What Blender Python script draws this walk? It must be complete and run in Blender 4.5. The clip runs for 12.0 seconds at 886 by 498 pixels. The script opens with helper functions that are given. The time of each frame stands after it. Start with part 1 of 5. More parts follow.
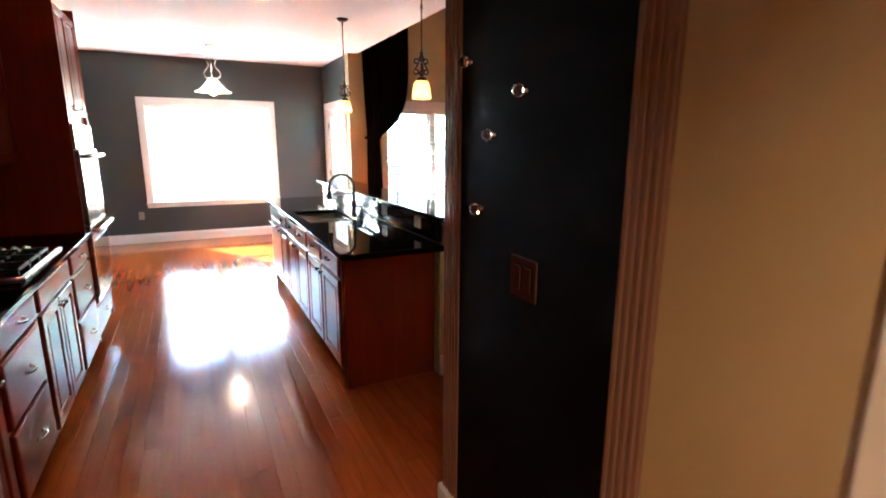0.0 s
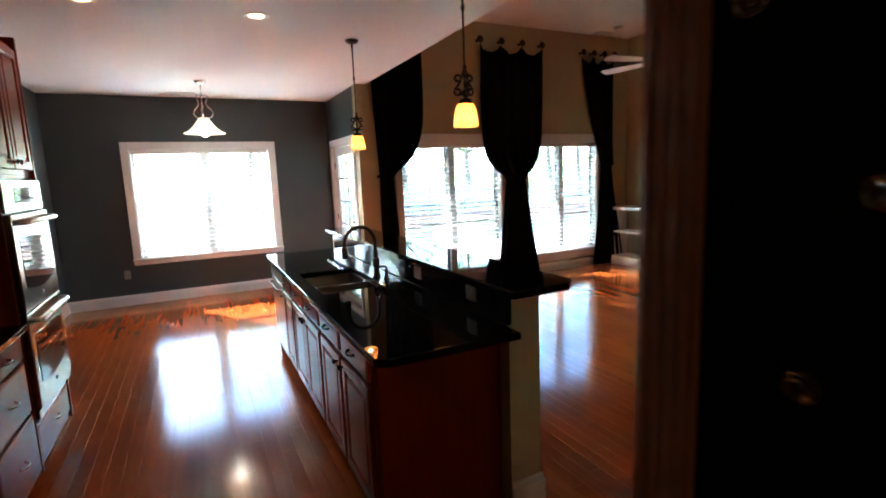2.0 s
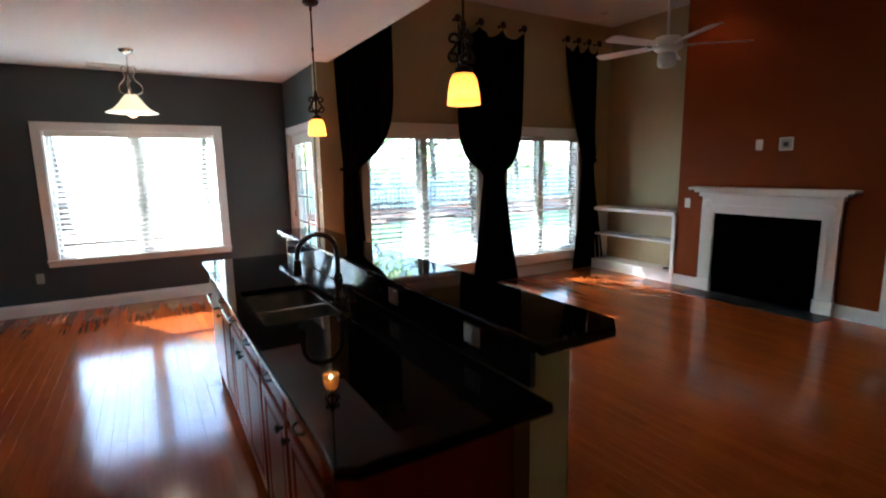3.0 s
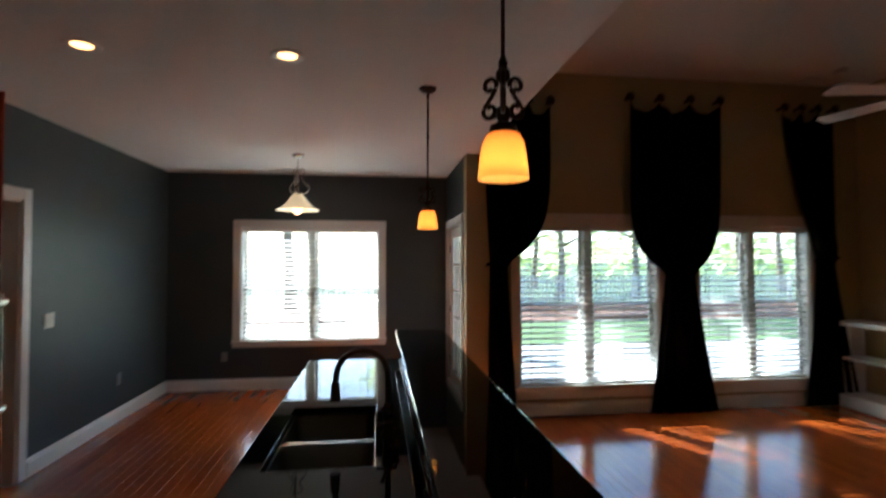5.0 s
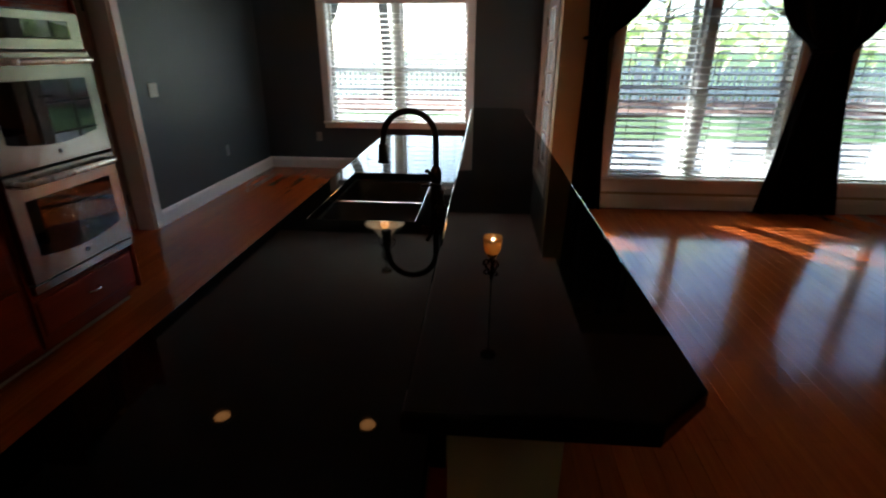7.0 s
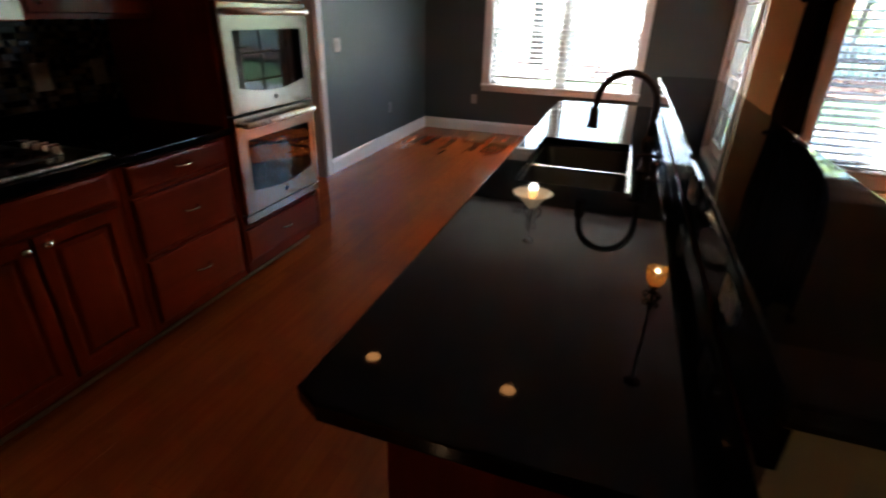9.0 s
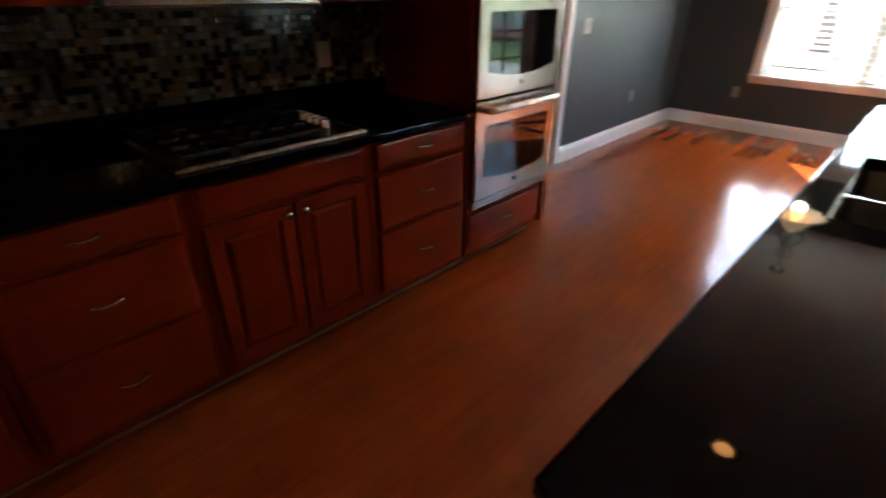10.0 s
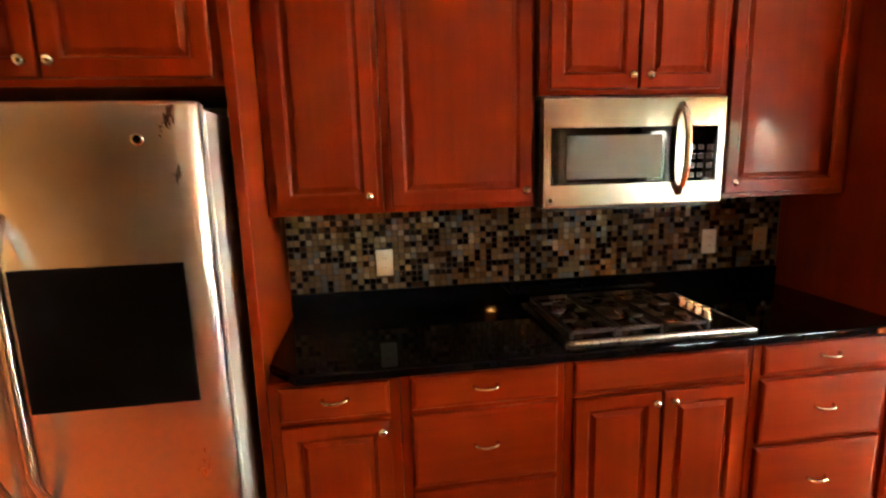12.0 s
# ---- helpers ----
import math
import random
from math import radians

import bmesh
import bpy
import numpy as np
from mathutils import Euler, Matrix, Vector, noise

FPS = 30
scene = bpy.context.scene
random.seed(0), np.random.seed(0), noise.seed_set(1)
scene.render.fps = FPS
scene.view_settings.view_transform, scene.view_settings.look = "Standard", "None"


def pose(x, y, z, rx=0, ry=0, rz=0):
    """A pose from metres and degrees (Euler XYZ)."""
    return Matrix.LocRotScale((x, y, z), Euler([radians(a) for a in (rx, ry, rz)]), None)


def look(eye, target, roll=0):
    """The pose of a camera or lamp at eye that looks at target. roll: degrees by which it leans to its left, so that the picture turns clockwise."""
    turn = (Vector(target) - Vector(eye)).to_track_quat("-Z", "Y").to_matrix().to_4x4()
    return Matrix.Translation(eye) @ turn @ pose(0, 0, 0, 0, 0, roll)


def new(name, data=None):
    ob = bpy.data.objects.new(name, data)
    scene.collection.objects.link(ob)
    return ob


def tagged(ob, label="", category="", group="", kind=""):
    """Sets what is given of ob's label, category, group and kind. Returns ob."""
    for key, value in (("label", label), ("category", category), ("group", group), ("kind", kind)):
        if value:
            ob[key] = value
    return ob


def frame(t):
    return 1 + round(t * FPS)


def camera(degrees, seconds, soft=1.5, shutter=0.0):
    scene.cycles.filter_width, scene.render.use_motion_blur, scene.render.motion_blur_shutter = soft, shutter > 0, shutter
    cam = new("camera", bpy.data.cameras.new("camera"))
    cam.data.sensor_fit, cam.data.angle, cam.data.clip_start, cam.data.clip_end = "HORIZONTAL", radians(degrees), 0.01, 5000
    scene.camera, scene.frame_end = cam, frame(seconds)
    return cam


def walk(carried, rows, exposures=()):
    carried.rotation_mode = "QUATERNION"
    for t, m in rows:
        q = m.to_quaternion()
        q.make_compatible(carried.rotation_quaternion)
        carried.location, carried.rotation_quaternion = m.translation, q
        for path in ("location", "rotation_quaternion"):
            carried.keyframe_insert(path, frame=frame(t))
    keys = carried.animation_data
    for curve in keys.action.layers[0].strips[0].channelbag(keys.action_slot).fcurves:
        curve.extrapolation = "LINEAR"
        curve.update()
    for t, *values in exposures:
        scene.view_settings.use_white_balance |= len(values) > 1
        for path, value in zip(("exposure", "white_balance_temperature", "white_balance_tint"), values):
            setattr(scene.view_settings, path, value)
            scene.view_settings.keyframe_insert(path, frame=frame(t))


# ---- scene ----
cam = camera(83.5, 12.0, 1.9, 0.5)
PATH = [
    (0, (1.335, -2.785, 1.541), (2.213, -1.038, 1.121), 0.3),
    (0.5, (1.447, -2.554, 1.561), (2.285, -0.78, 1.175), 0.0),
    (1, (1.448, -2.356, 1.595), (2.483, -0.666, 1.327), -0.4),
    (1.2, (1.466, -2.266, 1.596), (2.526, -0.593, 1.317), -0.2),
    (1.5, (1.498, -2.088, 1.581), (2.524, -0.4, 1.268), 0.2),
    (2, (1.503, -1.81, 1.593), (2.378, -0.036, 1.298), -2.2),
    (2.5, (1.608, -1.448, 1.568), (2.558, 0.281, 1.236), -0.8),
    (2.7, (1.65, -1.314, 1.577), (2.659, 0.374, 1.216), -0.7),
    (4.5, (2.352, -0.627, 1.680), (2.946, 1.273, 1.862), -1.5),
    (5, (2.527, -0.671, 1.631), (2.788, 1.311, 1.683), 0.0),
    (5.5, (2.653, -0.65, 1.571), (2.738, 1.325, 1.273), 0.6),
    (6, (2.67, -0.575, 1.49), (2.749, 1.356, 0.974), 1.7),
    (6.5, (2.685, -0.523, 1.477), (2.712, 1.353, 0.786), 2.4),
    (7, (2.75, -0.571, 1.486), (2.611, 1.281, 0.745), 0.3),
    (7.2, (2.787, -0.591, 1.499), (2.553, 1.24, 0.729), -0.4),
    (9, (2.446, -0.599, 1.449), (1.867, 1.112, 0.589), 1.5),
    (9.5, (2.344, -0.538, 1.45), (1.415, 0.997, 0.568), 0.7),
    (10, (2.24, -0.469, 1.45), (1.016, 0.806, 0.514), 0.5),
    (10.5, (2.188, -0.471, 1.452), (0.675, 0.496, 0.571), -0.1),
    (11, (2.175, -0.522, 1.483), (0.435, 0.142, 0.755), -0.6),
    (11.5, (2.171, -0.576, 1.534), (0.282, -0.179, 1.013), -1.5),
    (12, (2.194, -0.635, 1.583), (0.246, -0.355, 1.225), -1.6),
]
EXPOSURES = [(0, 5.25, 5000, 4), (0.5, 4.8, 4950, 2), (1.0, 4.5, 4900, 0), (1.5, 4.15, 4950, 0), (2.0, 3.85, 4900, 0), (2.7, 3.4, 4900, 0), (4.5, 2.5, 5100, 0), (6.0, 1.8, 5400, 2), (7.2, 1.9, 5400, 3), (9.0, 3.1, 5300, 4), (9.5, 3.35, 5300, 4), (10.0, 3.8, 5500, 5), (10.5, 4.6, 6000, 8), (11.0, 5.9, 6500, 9), (11.5, 6.6, 6600, 10), (12.0, 6.65, 6500, 9)]
walk(cam, [(t, look(eye, target, roll)) for t, eye, target, roll in PATH], EXPOSURES)

# ---- world and sun ----
SUN_DIR = Vector((0.82, -1.42, -1.0)).normalized()
world = bpy.data.worlds.new("sky")
scene.world = world
world.use_nodes = True
wn = world.node_tree
sky = wn.nodes.new("ShaderNodeTexSky")
sky.sky_type = 'NISHITA'
sky.sun_disc = False
sky.sun_elevation = radians(31.4)
sky.sun_rotation = math.atan2(-SUN_DIR.x, -SUN_DIR.y)
wn.nodes["Background"].inputs["Strength"].default_value = 0.15
wn.links.new(sky.outputs[0], wn.nodes["Background"].inputs["Color"])
sun_data = bpy.data.lights.new("sun", 'SUN')
sun_data.energy, sun_data.angle, sun_data.color = 5.0, radians(0.4), (1.0, 0.93, 0.82)
sun_lamp = new("sun", sun_data)
sun_lamp.matrix_world = look((-8, 16, 12), Vector((-8, 16, 12)) + SUN_DIR)


# ---- materials ----
def mat(name, color, rough=0.5, metal=0.0, grain=0.0, scale=(8, 8, 8), color2=None, bump=0.0, bump_scale=60.0,
        spec=0.5, random_amount=0.0, coat=0.0, trans=0.0, rough_var=0.0, island=False, plank=False):
    """A Principled material with two scales of variation, optional grain, bump and per-piece variation."""
    m = bpy.data.materials.new(name)
    m.use_nodes = True
    nt = m.node_tree
    bs = nt.nodes["Principled BSDF"]
    bs.inputs["Roughness"].default_value = rough
    bs.inputs["Metallic"].default_value = metal
    bs.inputs["Specular IOR Level"].default_value = spec
    bs.inputs["Coat Weight"].default_value = coat
    bs.inputs["Coat Roughness"].default_value = 0.05
    bs.inputs["Transmission Weight"].default_value = trans
    c1 = (*color, 1)
    c2 = (*(color2 or [c * 0.75 for c in color]), 1)
    tc = nt.nodes.new("ShaderNodeTexCoord")
    mp = nt.nodes.new("ShaderNodeMapping")
    mp.inputs["Scale"].default_value = scale
    place = tc.outputs["Object"]
    if plank:
        geo = nt.nodes.new("ShaderNodeNewGeometry")
        own = geo.outputs["Random Per Island"] if island else nt.nodes.new("ShaderNodeObjectInfo").outputs["Random"]
        far = nt.nodes.new("ShaderNodeVectorMath")
        far.operation = 'MULTIPLY_ADD'
        far.inputs[1].default_value = (9.0, 23.0, 5.0)
        nt.links.new(own, far.inputs[0])
        nt.links.new(geo.outputs["Position"], far.inputs[2])
        place = far.outputs[0]
    nt.links.new(place, mp.inputs["Vector"])
    n1 = nt.nodes.new("ShaderNodeTexNoise")
    n1.inputs["Scale"].default_value = 1.0
    n1.inputs["Detail"].default_value = 8.0
    n1.inputs["Roughness"].default_value = 0.65
    nt.links.new(mp.outputs[0], n1.inputs["Vector"])
    ramp = nt.nodes.new("ShaderNodeMapRange")
    ramp.inputs["From Min"].default_value, ramp.inputs["From Max"].default_value = 0.3, 0.7
    nt.links.new(n1.outputs["Fac"], ramp.inputs["Value"])
    mix = nt.nodes.new("ShaderNodeMix")
    mix.data_type = 'RGBA'
    mix.inputs["A"].default_value, mix.inputs["B"].default_value = c1, c2
    fac = nt.nodes.new("ShaderNodeMath")
    fac.operation = 'MULTIPLY'
    fac.inputs[1].default_value = grain
    nt.links.new(ramp.outputs[0], fac.inputs[0])
    nt.links.new(fac.outputs[0], mix.inputs["Factor"])
    out = mix.outputs["Result"]
    if random_amount:
        if island:
            src = nt.nodes.new("ShaderNodeNewGeometry").outputs["Random Per Island"]
        else:
            src = nt.nodes.new("ShaderNodeObjectInfo").outputs["Random"]
        mr = nt.nodes.new("ShaderNodeMapRange")
        mr.inputs["To Min"].default_value, mr.inputs["To Max"].default_value = 1 - random_amount, 1 + random_amount
        nt.links.new(src, mr.inputs["Value"])
        hsv = nt.nodes.new("ShaderNodeHueSaturation")
        nt.links.new(mr.outputs[0], hsv.inputs["Value"])
        nt.links.new(out, hsv.inputs["Color"])
        out = hsv.outputs[0]
    nt.links.new(out, bs.inputs["Base Color"])
    if rough_var:
        rr = nt.nodes.new("ShaderNodeMapRange")
        rr.inputs["To Min"].default_value, rr.inputs["To Max"].default_value = rough - rough_var, rough + rough_var
        nt.links.new(n1.outputs["Fac"], rr.inputs["Value"])
        nt.links.new(rr.outputs[0], bs.inputs["Roughness"])
    if bump:
        n2 = nt.nodes.new("ShaderNodeTexNoise")
        n2.inputs["Scale"].default_value = bump_scale
        n2.inputs["Detail"].default_value = 4.0
        nt.links.new(geo.outputs["Position"] if plank else tc.outputs["Object"], n2.inputs["Vector"])
        b = nt.nodes.new("ShaderNodeBump")
        b.inputs["Strength"].default_value = bump
        b.inputs["Distance"].default_value = 0.004
        nt.links.new(n2.outputs["Fac"], b.inputs["Height"])
        nt.links.new(b.outputs[0], bs.inputs["Normal"])
    return m


def glow(name, color, strength, base=(0.8, 0.6, 0.3)):
    m = mat(name, base, 0.3)
    bs = m.node_tree.nodes["Principled BSDF"]
    bs.inputs["Emission Color"].default_value = (*color, 1)
    bs.inputs["Emission Strength"].default_value = strength
    return m


def mosaic(name, palette):
    """Glazed mosaic pieces whose colour is drawn from a palette, one per piece."""
    mats = []
    for i, c in enumerate(palette):
        mats.append(mat(name, c, 0.12, grain=0.4, scale=(60, 60, 60)))
    return mats


CHERRY = mat("cherry_wood", (0.24, 0.0235, 0.0020), 0.33, grain=0.4, scale=(30, 30, 1.6), color2=(0.12, 0.0090, 0.0016), bump=0.02, bump_scale=90, spec=0.12, coat=0.16, rough_var=0.05)
CHERRY_H = mat("cherry_wood_crosswise", (0.24, 0.0235, 0.0020), 0.33, grain=0.4, scale=(30, 1.6, 30), color2=(0.12, 0.0090, 0.0016), bump=0.02, bump_scale=90, spec=0.12, coat=0.16, rough_var=0.05)
GRANITE = mat("black_granite", (0.002, 0.002, 0.0024), 0.03, grain=0.9, scale=(220, 220, 220), color2=(0.004, 0.004, 0.005), spec=0.14)
PLANK = mat("oak_plank", (0.375, 0.078, 0.0110), 0.13, grain=0.7, scale=(38, 2.2, 20), color2=(0.235, 0.038, 0.0048), bump=0.010, bump_scale=25, random_amount=0.10, spec=0.46, coat=0.0, rough_var=0.012, plank=True)
PLANK_REST = mat("oak_plank_far", (0.375, 0.078, 0.0110), 0.13, grain=0.7, scale=(38, 2.2, 20), color2=(0.235, 0.038, 0.0048), bump=0.010, bump_scale=25, random_amount=0.10, spec=0.46, coat=0.0, rough_var=0.012, island=True, plank=True)
JOINT = mat("floor_joint", (0.17, 0.043, 0.010), 0.6, grain=0.3)
GREY_PAINT = mat("slate_grey_paint", (0.056, 0.068, 0.070), 0.45, grain=0.25, scale=(1.5, 1.5, 1.5), bump=0.08, bump_scale=180)
BEIGE_PAINT = mat("khaki_beige_paint", (0.46, 0.375, 0.20), 0.5, grain=0.15, scale=(1.5, 1.5, 1.5), bump=0.08, bump_scale=180)
RUST_PAINT = mat("burnt_orange_paint", (0.185, 0.037, 0.002), 0.6, spec=0.1, grain=0.3, scale=(1.2, 1.2, 1.2), bump=0.08, bump_scale=180)
# the ceiling's off-white made darker: its dimmer light is put into the colour
LIVING_CEILING = mat("living_ceiling_dimmed", (0.64, 0.63, 0.58), 0.8, grain=0.06, bump=0.2, bump_scale=140)
CEILING_PAINT = mat("ceiling_paint", (0.75, 0.74, 0.71), 0.8, grain=0.06, bump=0.2, bump_scale=140)
WHITE_TRIM = mat("white_trim_paint", (0.78, 0.77, 0.74), 0.35, grain=0.08, bump=0.03)
TAUPE_TRIM = mat("stained_casing", (0.25, 0.15, 0.105), 0.4, grain=0.6, scale=(40, 40, 2), bump=0.05)
BOARD_BLACK = mat("black_board_paint", (0.0015, 0.0015, 0.0015), 0.6, grain=0.3, spec=0.05)
STEEL = mat("brushed_steel", (0.72, 0.68, 0.62), 0.28, 1.0, grain=0.25, scale=(2, 200, 2), rough_var=0.06)
# steel darkened for the bowls, whose inner shade is put into the colour
SINK_STEEL_SHADED = mat("shaded_sink_steel", (0.26, 0.25, 0.235), 0.35, 1.0, grain=0.3, scale=(60, 60, 60))
COOK_STEEL = mat("dark_polished_steel", (0.16, 0.12, 0.09), 0.16, 1.0, grain=0.4, scale=(40, 40, 40), rough_var=0.05)
OVEN_STEEL = mat("oven_steel", (0.42, 0.385, 0.335), 0.20, 1.0, grain=0.3, scale=(2, 200, 2), rough_var=0.06)
STEEL_V = mat("brushed_steel_door", (0.72, 0.71, 0.69), 0.30, 1.0, grain=0.3, scale=(200, 2, 3), rough_var=0.08)
CHROME = mat("polished_nickel", (0.72, 0.70, 0.66), 0.14, 1.0, grain=0.1)
BRONZE = mat("oil_rubbed_bronze", (0.045, 0.028, 0.018), 0.38, 0.8, grain=0.5, scale=(30, 30, 30), color2=(0.09, 0.05, 0.03))
BLACK_GLASS = mat("black_oven_glass", (0.002, 0.002, 0.0025), 0.03, grain=0.1, spec=0.35)
BLACK_IRON = mat("cast_iron", (0.012, 0.012, 0.012), 0.5, grain=0.4, scale=(60, 60, 60), bump=0.2)
PLASTIC_W = mat("white_plastic", (0.62, 0.61, 0.57), 0.35, grain=0.05)
SMOKED = mat("smoked_mirror_plate", (0.16, 0.12, 0.10), 0.06, 1.0, grain=0.2)
SHOE = mat("shoe_moulding", (0.34, 0.19, 0.10), 0.4, grain=0.4, scale=(30, 3, 30))
PLASTIC_D = mat("dark_plastic", (0.03, 0.028, 0.025), 0.4, grain=0.2)
GREY_CASE = mat("grey_appliance_case", (0.33, 0.32, 0.31), 0.45, grain=0.1, bump=0.05)
CASE_LIGHT = mat("light_grey_case", (0.58, 0.57, 0.56), 0.45, grain=0.1, bump=0.1, bump_scale=300)
VELVET = mat("black_velvet", (0.0035, 0.0030, 0.0032), 0.9, grain=0.5, scale=(20, 20, 5), spec=0.06, bump=0.1, bump_scale=200)
BLIND = mat("white_blind_slat", (0.80, 0.79, 0.76), 0.4, grain=0.06)
SLAT = mat("thin_white_slat", (0.80, 0.79, 0.76), 0.4, grain=0.06)
st = SLAT.node_tree
slat_thin = st.nodes.new("ShaderNodeBsdfTranslucent")
slat_thin.inputs["Color"].default_value = (0.86, 0.84, 0.78, 1)
slat_mix = st.nodes.new("ShaderNodeMixShader")
slat_mix.inputs[0].default_value = 0.35
st.links.new(st.nodes["Principled BSDF"].outputs[0], slat_mix.inputs[1])
st.links.new(slat_thin.outputs[0], slat_mix.inputs[2])
st.links.new(slat_mix.outputs[0], st.nodes["Material Output"].inputs[0])
GLASS = mat("window_glass", (1, 1, 1), 0.0, trans=1.0)
CRYSTAL = mat("cut_crystal", (1, 1, 1), 0.02, trans=1.0)
# near-zero black without sheen: the firebox's shade is put into the colour
FIREBOX = mat("firebox_shade_black", (0.0004, 0.0004, 0.0004), 0.9, grain=0.5, spec=0.0)
SLATE = mat("black_slate", (0.010, 0.010, 0.011), 0.3, grain=0.5, scale=(8, 8, 8))
AMBER = glow("lit_amber_glass", (1.0, 0.38, 0.07), 0.07, (0.8, 0.45, 0.14))
FROST = glow("lit_frosted_glass", (1.0, 0.66, 0.33), 0.13, (0.70, 0.60, 0.46))
BULB = glow("lit_bulb", (1.0, 0.38, 0.10), 1.8)
at = AMBER.node_tree
amber_thin = at.nodes.new("ShaderNodeBsdfTranslucent")
amber_thin.inputs["Color"].default_value = (1.0, 0.64, 0.26, 1)
amber_mix = at.nodes.new("ShaderNodeMixShader")
amber_mix.inputs[0].default_value = 0.6
at.links.new(at.nodes["Principled BSDF"].outputs[0], amber_mix.inputs[1])
at.links.new(amber_thin.outputs[0], amber_mix.inputs[2])
at.links.new(amber_mix.outputs[0], at.nodes["Material Output"].inputs[0])
GRASS = mat("lawn", (0.12, 0.19, 0.05), 0.9, grain=0.8, scale=(3, 3, 3), color2=(0.055, 0.10, 0.02), bump=0.5, bump_scale=40)
CONCRETE = mat("patio_concrete", (0.50, 0.48, 0.44), 0.8, grain=0.4, scale=(4, 4, 4), bump=0.2)
MULCH = mat("pine_mulch", (0.20, 0.095, 0.055), 0.95, grain=0.8, scale=(12, 12, 12), bump=0.6)
BARK = mat("tree_bark", (0.20, 0.155, 0.12), 0.9, grain=0.8, scale=(10, 10, 2), bump=0.5)
LEAF = mat("tree_leaf", (0.17, 0.24, 0.085), 0.6, grain=0.5, scale=(2, 2, 2), color2=(0.11, 0.17, 0.05), random_amount=0.35, island=True)
lt = LEAF.node_tree
thin = lt.nodes.new("ShaderNodeBsdfTranslucent")
thin.inputs["Color"].default_value = (0.80, 0.88, 0.46, 1)
both = lt.nodes.new("ShaderNodeMixShader")
both.inputs[0].default_value = 0.75
lt.links.new(lt.nodes["Principled BSDF"].outputs[0], both.inputs[1])
lt.links.new(thin.outputs[0], both.inputs[2])
lt.links.new(both.outputs[0], lt.nodes["Material Output"].inputs[0])
FENCE_WOOD = mat("weathered_fence", (0.72, 0.69, 0.63), 0.8, grain=0.5, scale=(20, 20, 2))
FAN_WHITE = mat("white_enamel", (0.75, 0.74, 0.72), 0.3, grain=0.05)


# ---- helpers for meshes ----
def bm_new():
    return bmesh.new()


def add_box(bm, x0, x1, y0, y1, z0, z1, bevel=0.0, segs=1):
    """A box between two corners, its edges rounded by bevel."""
    r = bmesh.ops.create_cube(bm, size=1.0)
    vs = r["verts"]
    for v in vs:
        v.co = Vector((x0 + (v.co.x + 0.5) * (x1 - x0), y0 + (v.co.y + 0.5) * (y1 - y0), z0 + (v.co.z + 0.5) * (z1 - z0)))
    if bevel:
        es = {e for v in vs for e in v.link_edges}
        bmesh.ops.bevel(bm, geom=list(es), offset=bevel, segments=segs, affect='EDGES', profile=0.5)
    return bm


def box(x0, x1, y0, y1, z0, z1, bevel=0.0, segs=1):
    return add_box(bm_new(), x0, x1, y0, y1, z0, z1, bevel, segs)


def lathe(profile, steps=20, origin=(0, 0, 0), axis='Z', bm=None, closed=False):
    """A turned solid from (radius, height) pairs."""
    bm = bm or bm_new()
    rings = []
    for r, h in profile:
        ring = []
        for k in range(steps):
            a = 2 * math.pi * k / steps
            p = (r * math.cos(a), r * math.sin(a), h)
            if axis == 'X':
                p = (h, r * math.cos(a), r * math.sin(a))
            elif axis == 'Y':
                p = (r * math.cos(a), h, r * math.sin(a))
            ring.append(bm.verts.new(Vector(origin) + Vector(p)))
        rings.append(ring)
    for a, b in zip(rings, rings[1:]):
        for k in range(steps):
            bm.faces.new((a[k], a[(k + 1) % steps], b[(k + 1) % steps], b[k]))
    if not closed:
        bm.faces.new(list(reversed(rings[0])))
        bm.faces.new(rings[-1])
    bmesh.ops.recalc_face_normals(bm, faces=bm.faces[:])
    for f in bm.faces:
        f.smooth = len(f.verts) == 4
    return bm


def tube(points, radius, steps=8, bm=None, taper=None):
    """A round bar swept along points."""
    bm = bm or bm_new()
    pts = [Vector(p) for p in points]
    rings = []
    up = Vector((0.123, 0.456, 0.88)).normalized()
    for i, p in enumerate(pts):
        d = (pts[min(i + 1, len(pts) - 1)] - pts[max(i - 1, 0)]).normalized()
        u = up - d * up.dot(d)
        u.normalize()
        w = d.cross(u)
        up = u
        r = radius if taper is None else radius * taper[i]
        rings.append([bm.verts.new(p + r * (math.cos(2 * math.pi * k / steps) * u + math.sin(2 * math.pi * k / steps) * w)) for k in range(steps)])
    for a, b in zip(rings, rings[1:]):
        for k in range(steps):
            f = bm.faces.new((a[k], a[(k + 1) % steps], b[(k + 1) % steps], b[k]))
            f.smooth = True
    bm.faces.new(list(reversed(rings[0])))
    bm.faces.new(rings[-1])
    bmesh.ops.recalc_face_normals(bm, faces=bm.faces[:])
    return bm


def mesh_of(name, bm, material):
    me = bpy.data.meshes.new(name)
    bm.to_mesh(me)
    bm.free()
    for m in (material if isinstance(material, (list, tuple)) else [material]):
        me.materials.append(m)
    return me


def part(name, bm, material, parent=None, label="", m=None):
    """Links a bmesh as one mesh object under a thing or a part."""
    ob = new(name, mesh_of(name, bm, material))
    if parent is not None:
        ob.parent = parent
    if m is not None:
        ob.matrix_basis = m
    if label:
        ob["label"] = label
    return ob


def thing(name, label, category, at=(0, 0, 0), group="", kind="", turn=0):
    ob = new(name)
    ob.empty_display_size = 0.1
    ob.matrix_basis = pose(*at, 0, 0, turn)
    return tagged(ob, label, category, group, kind)


def structure(name, bm, material, label, category):
    return tagged(part(name, bm, material), label, category, kind="structure")


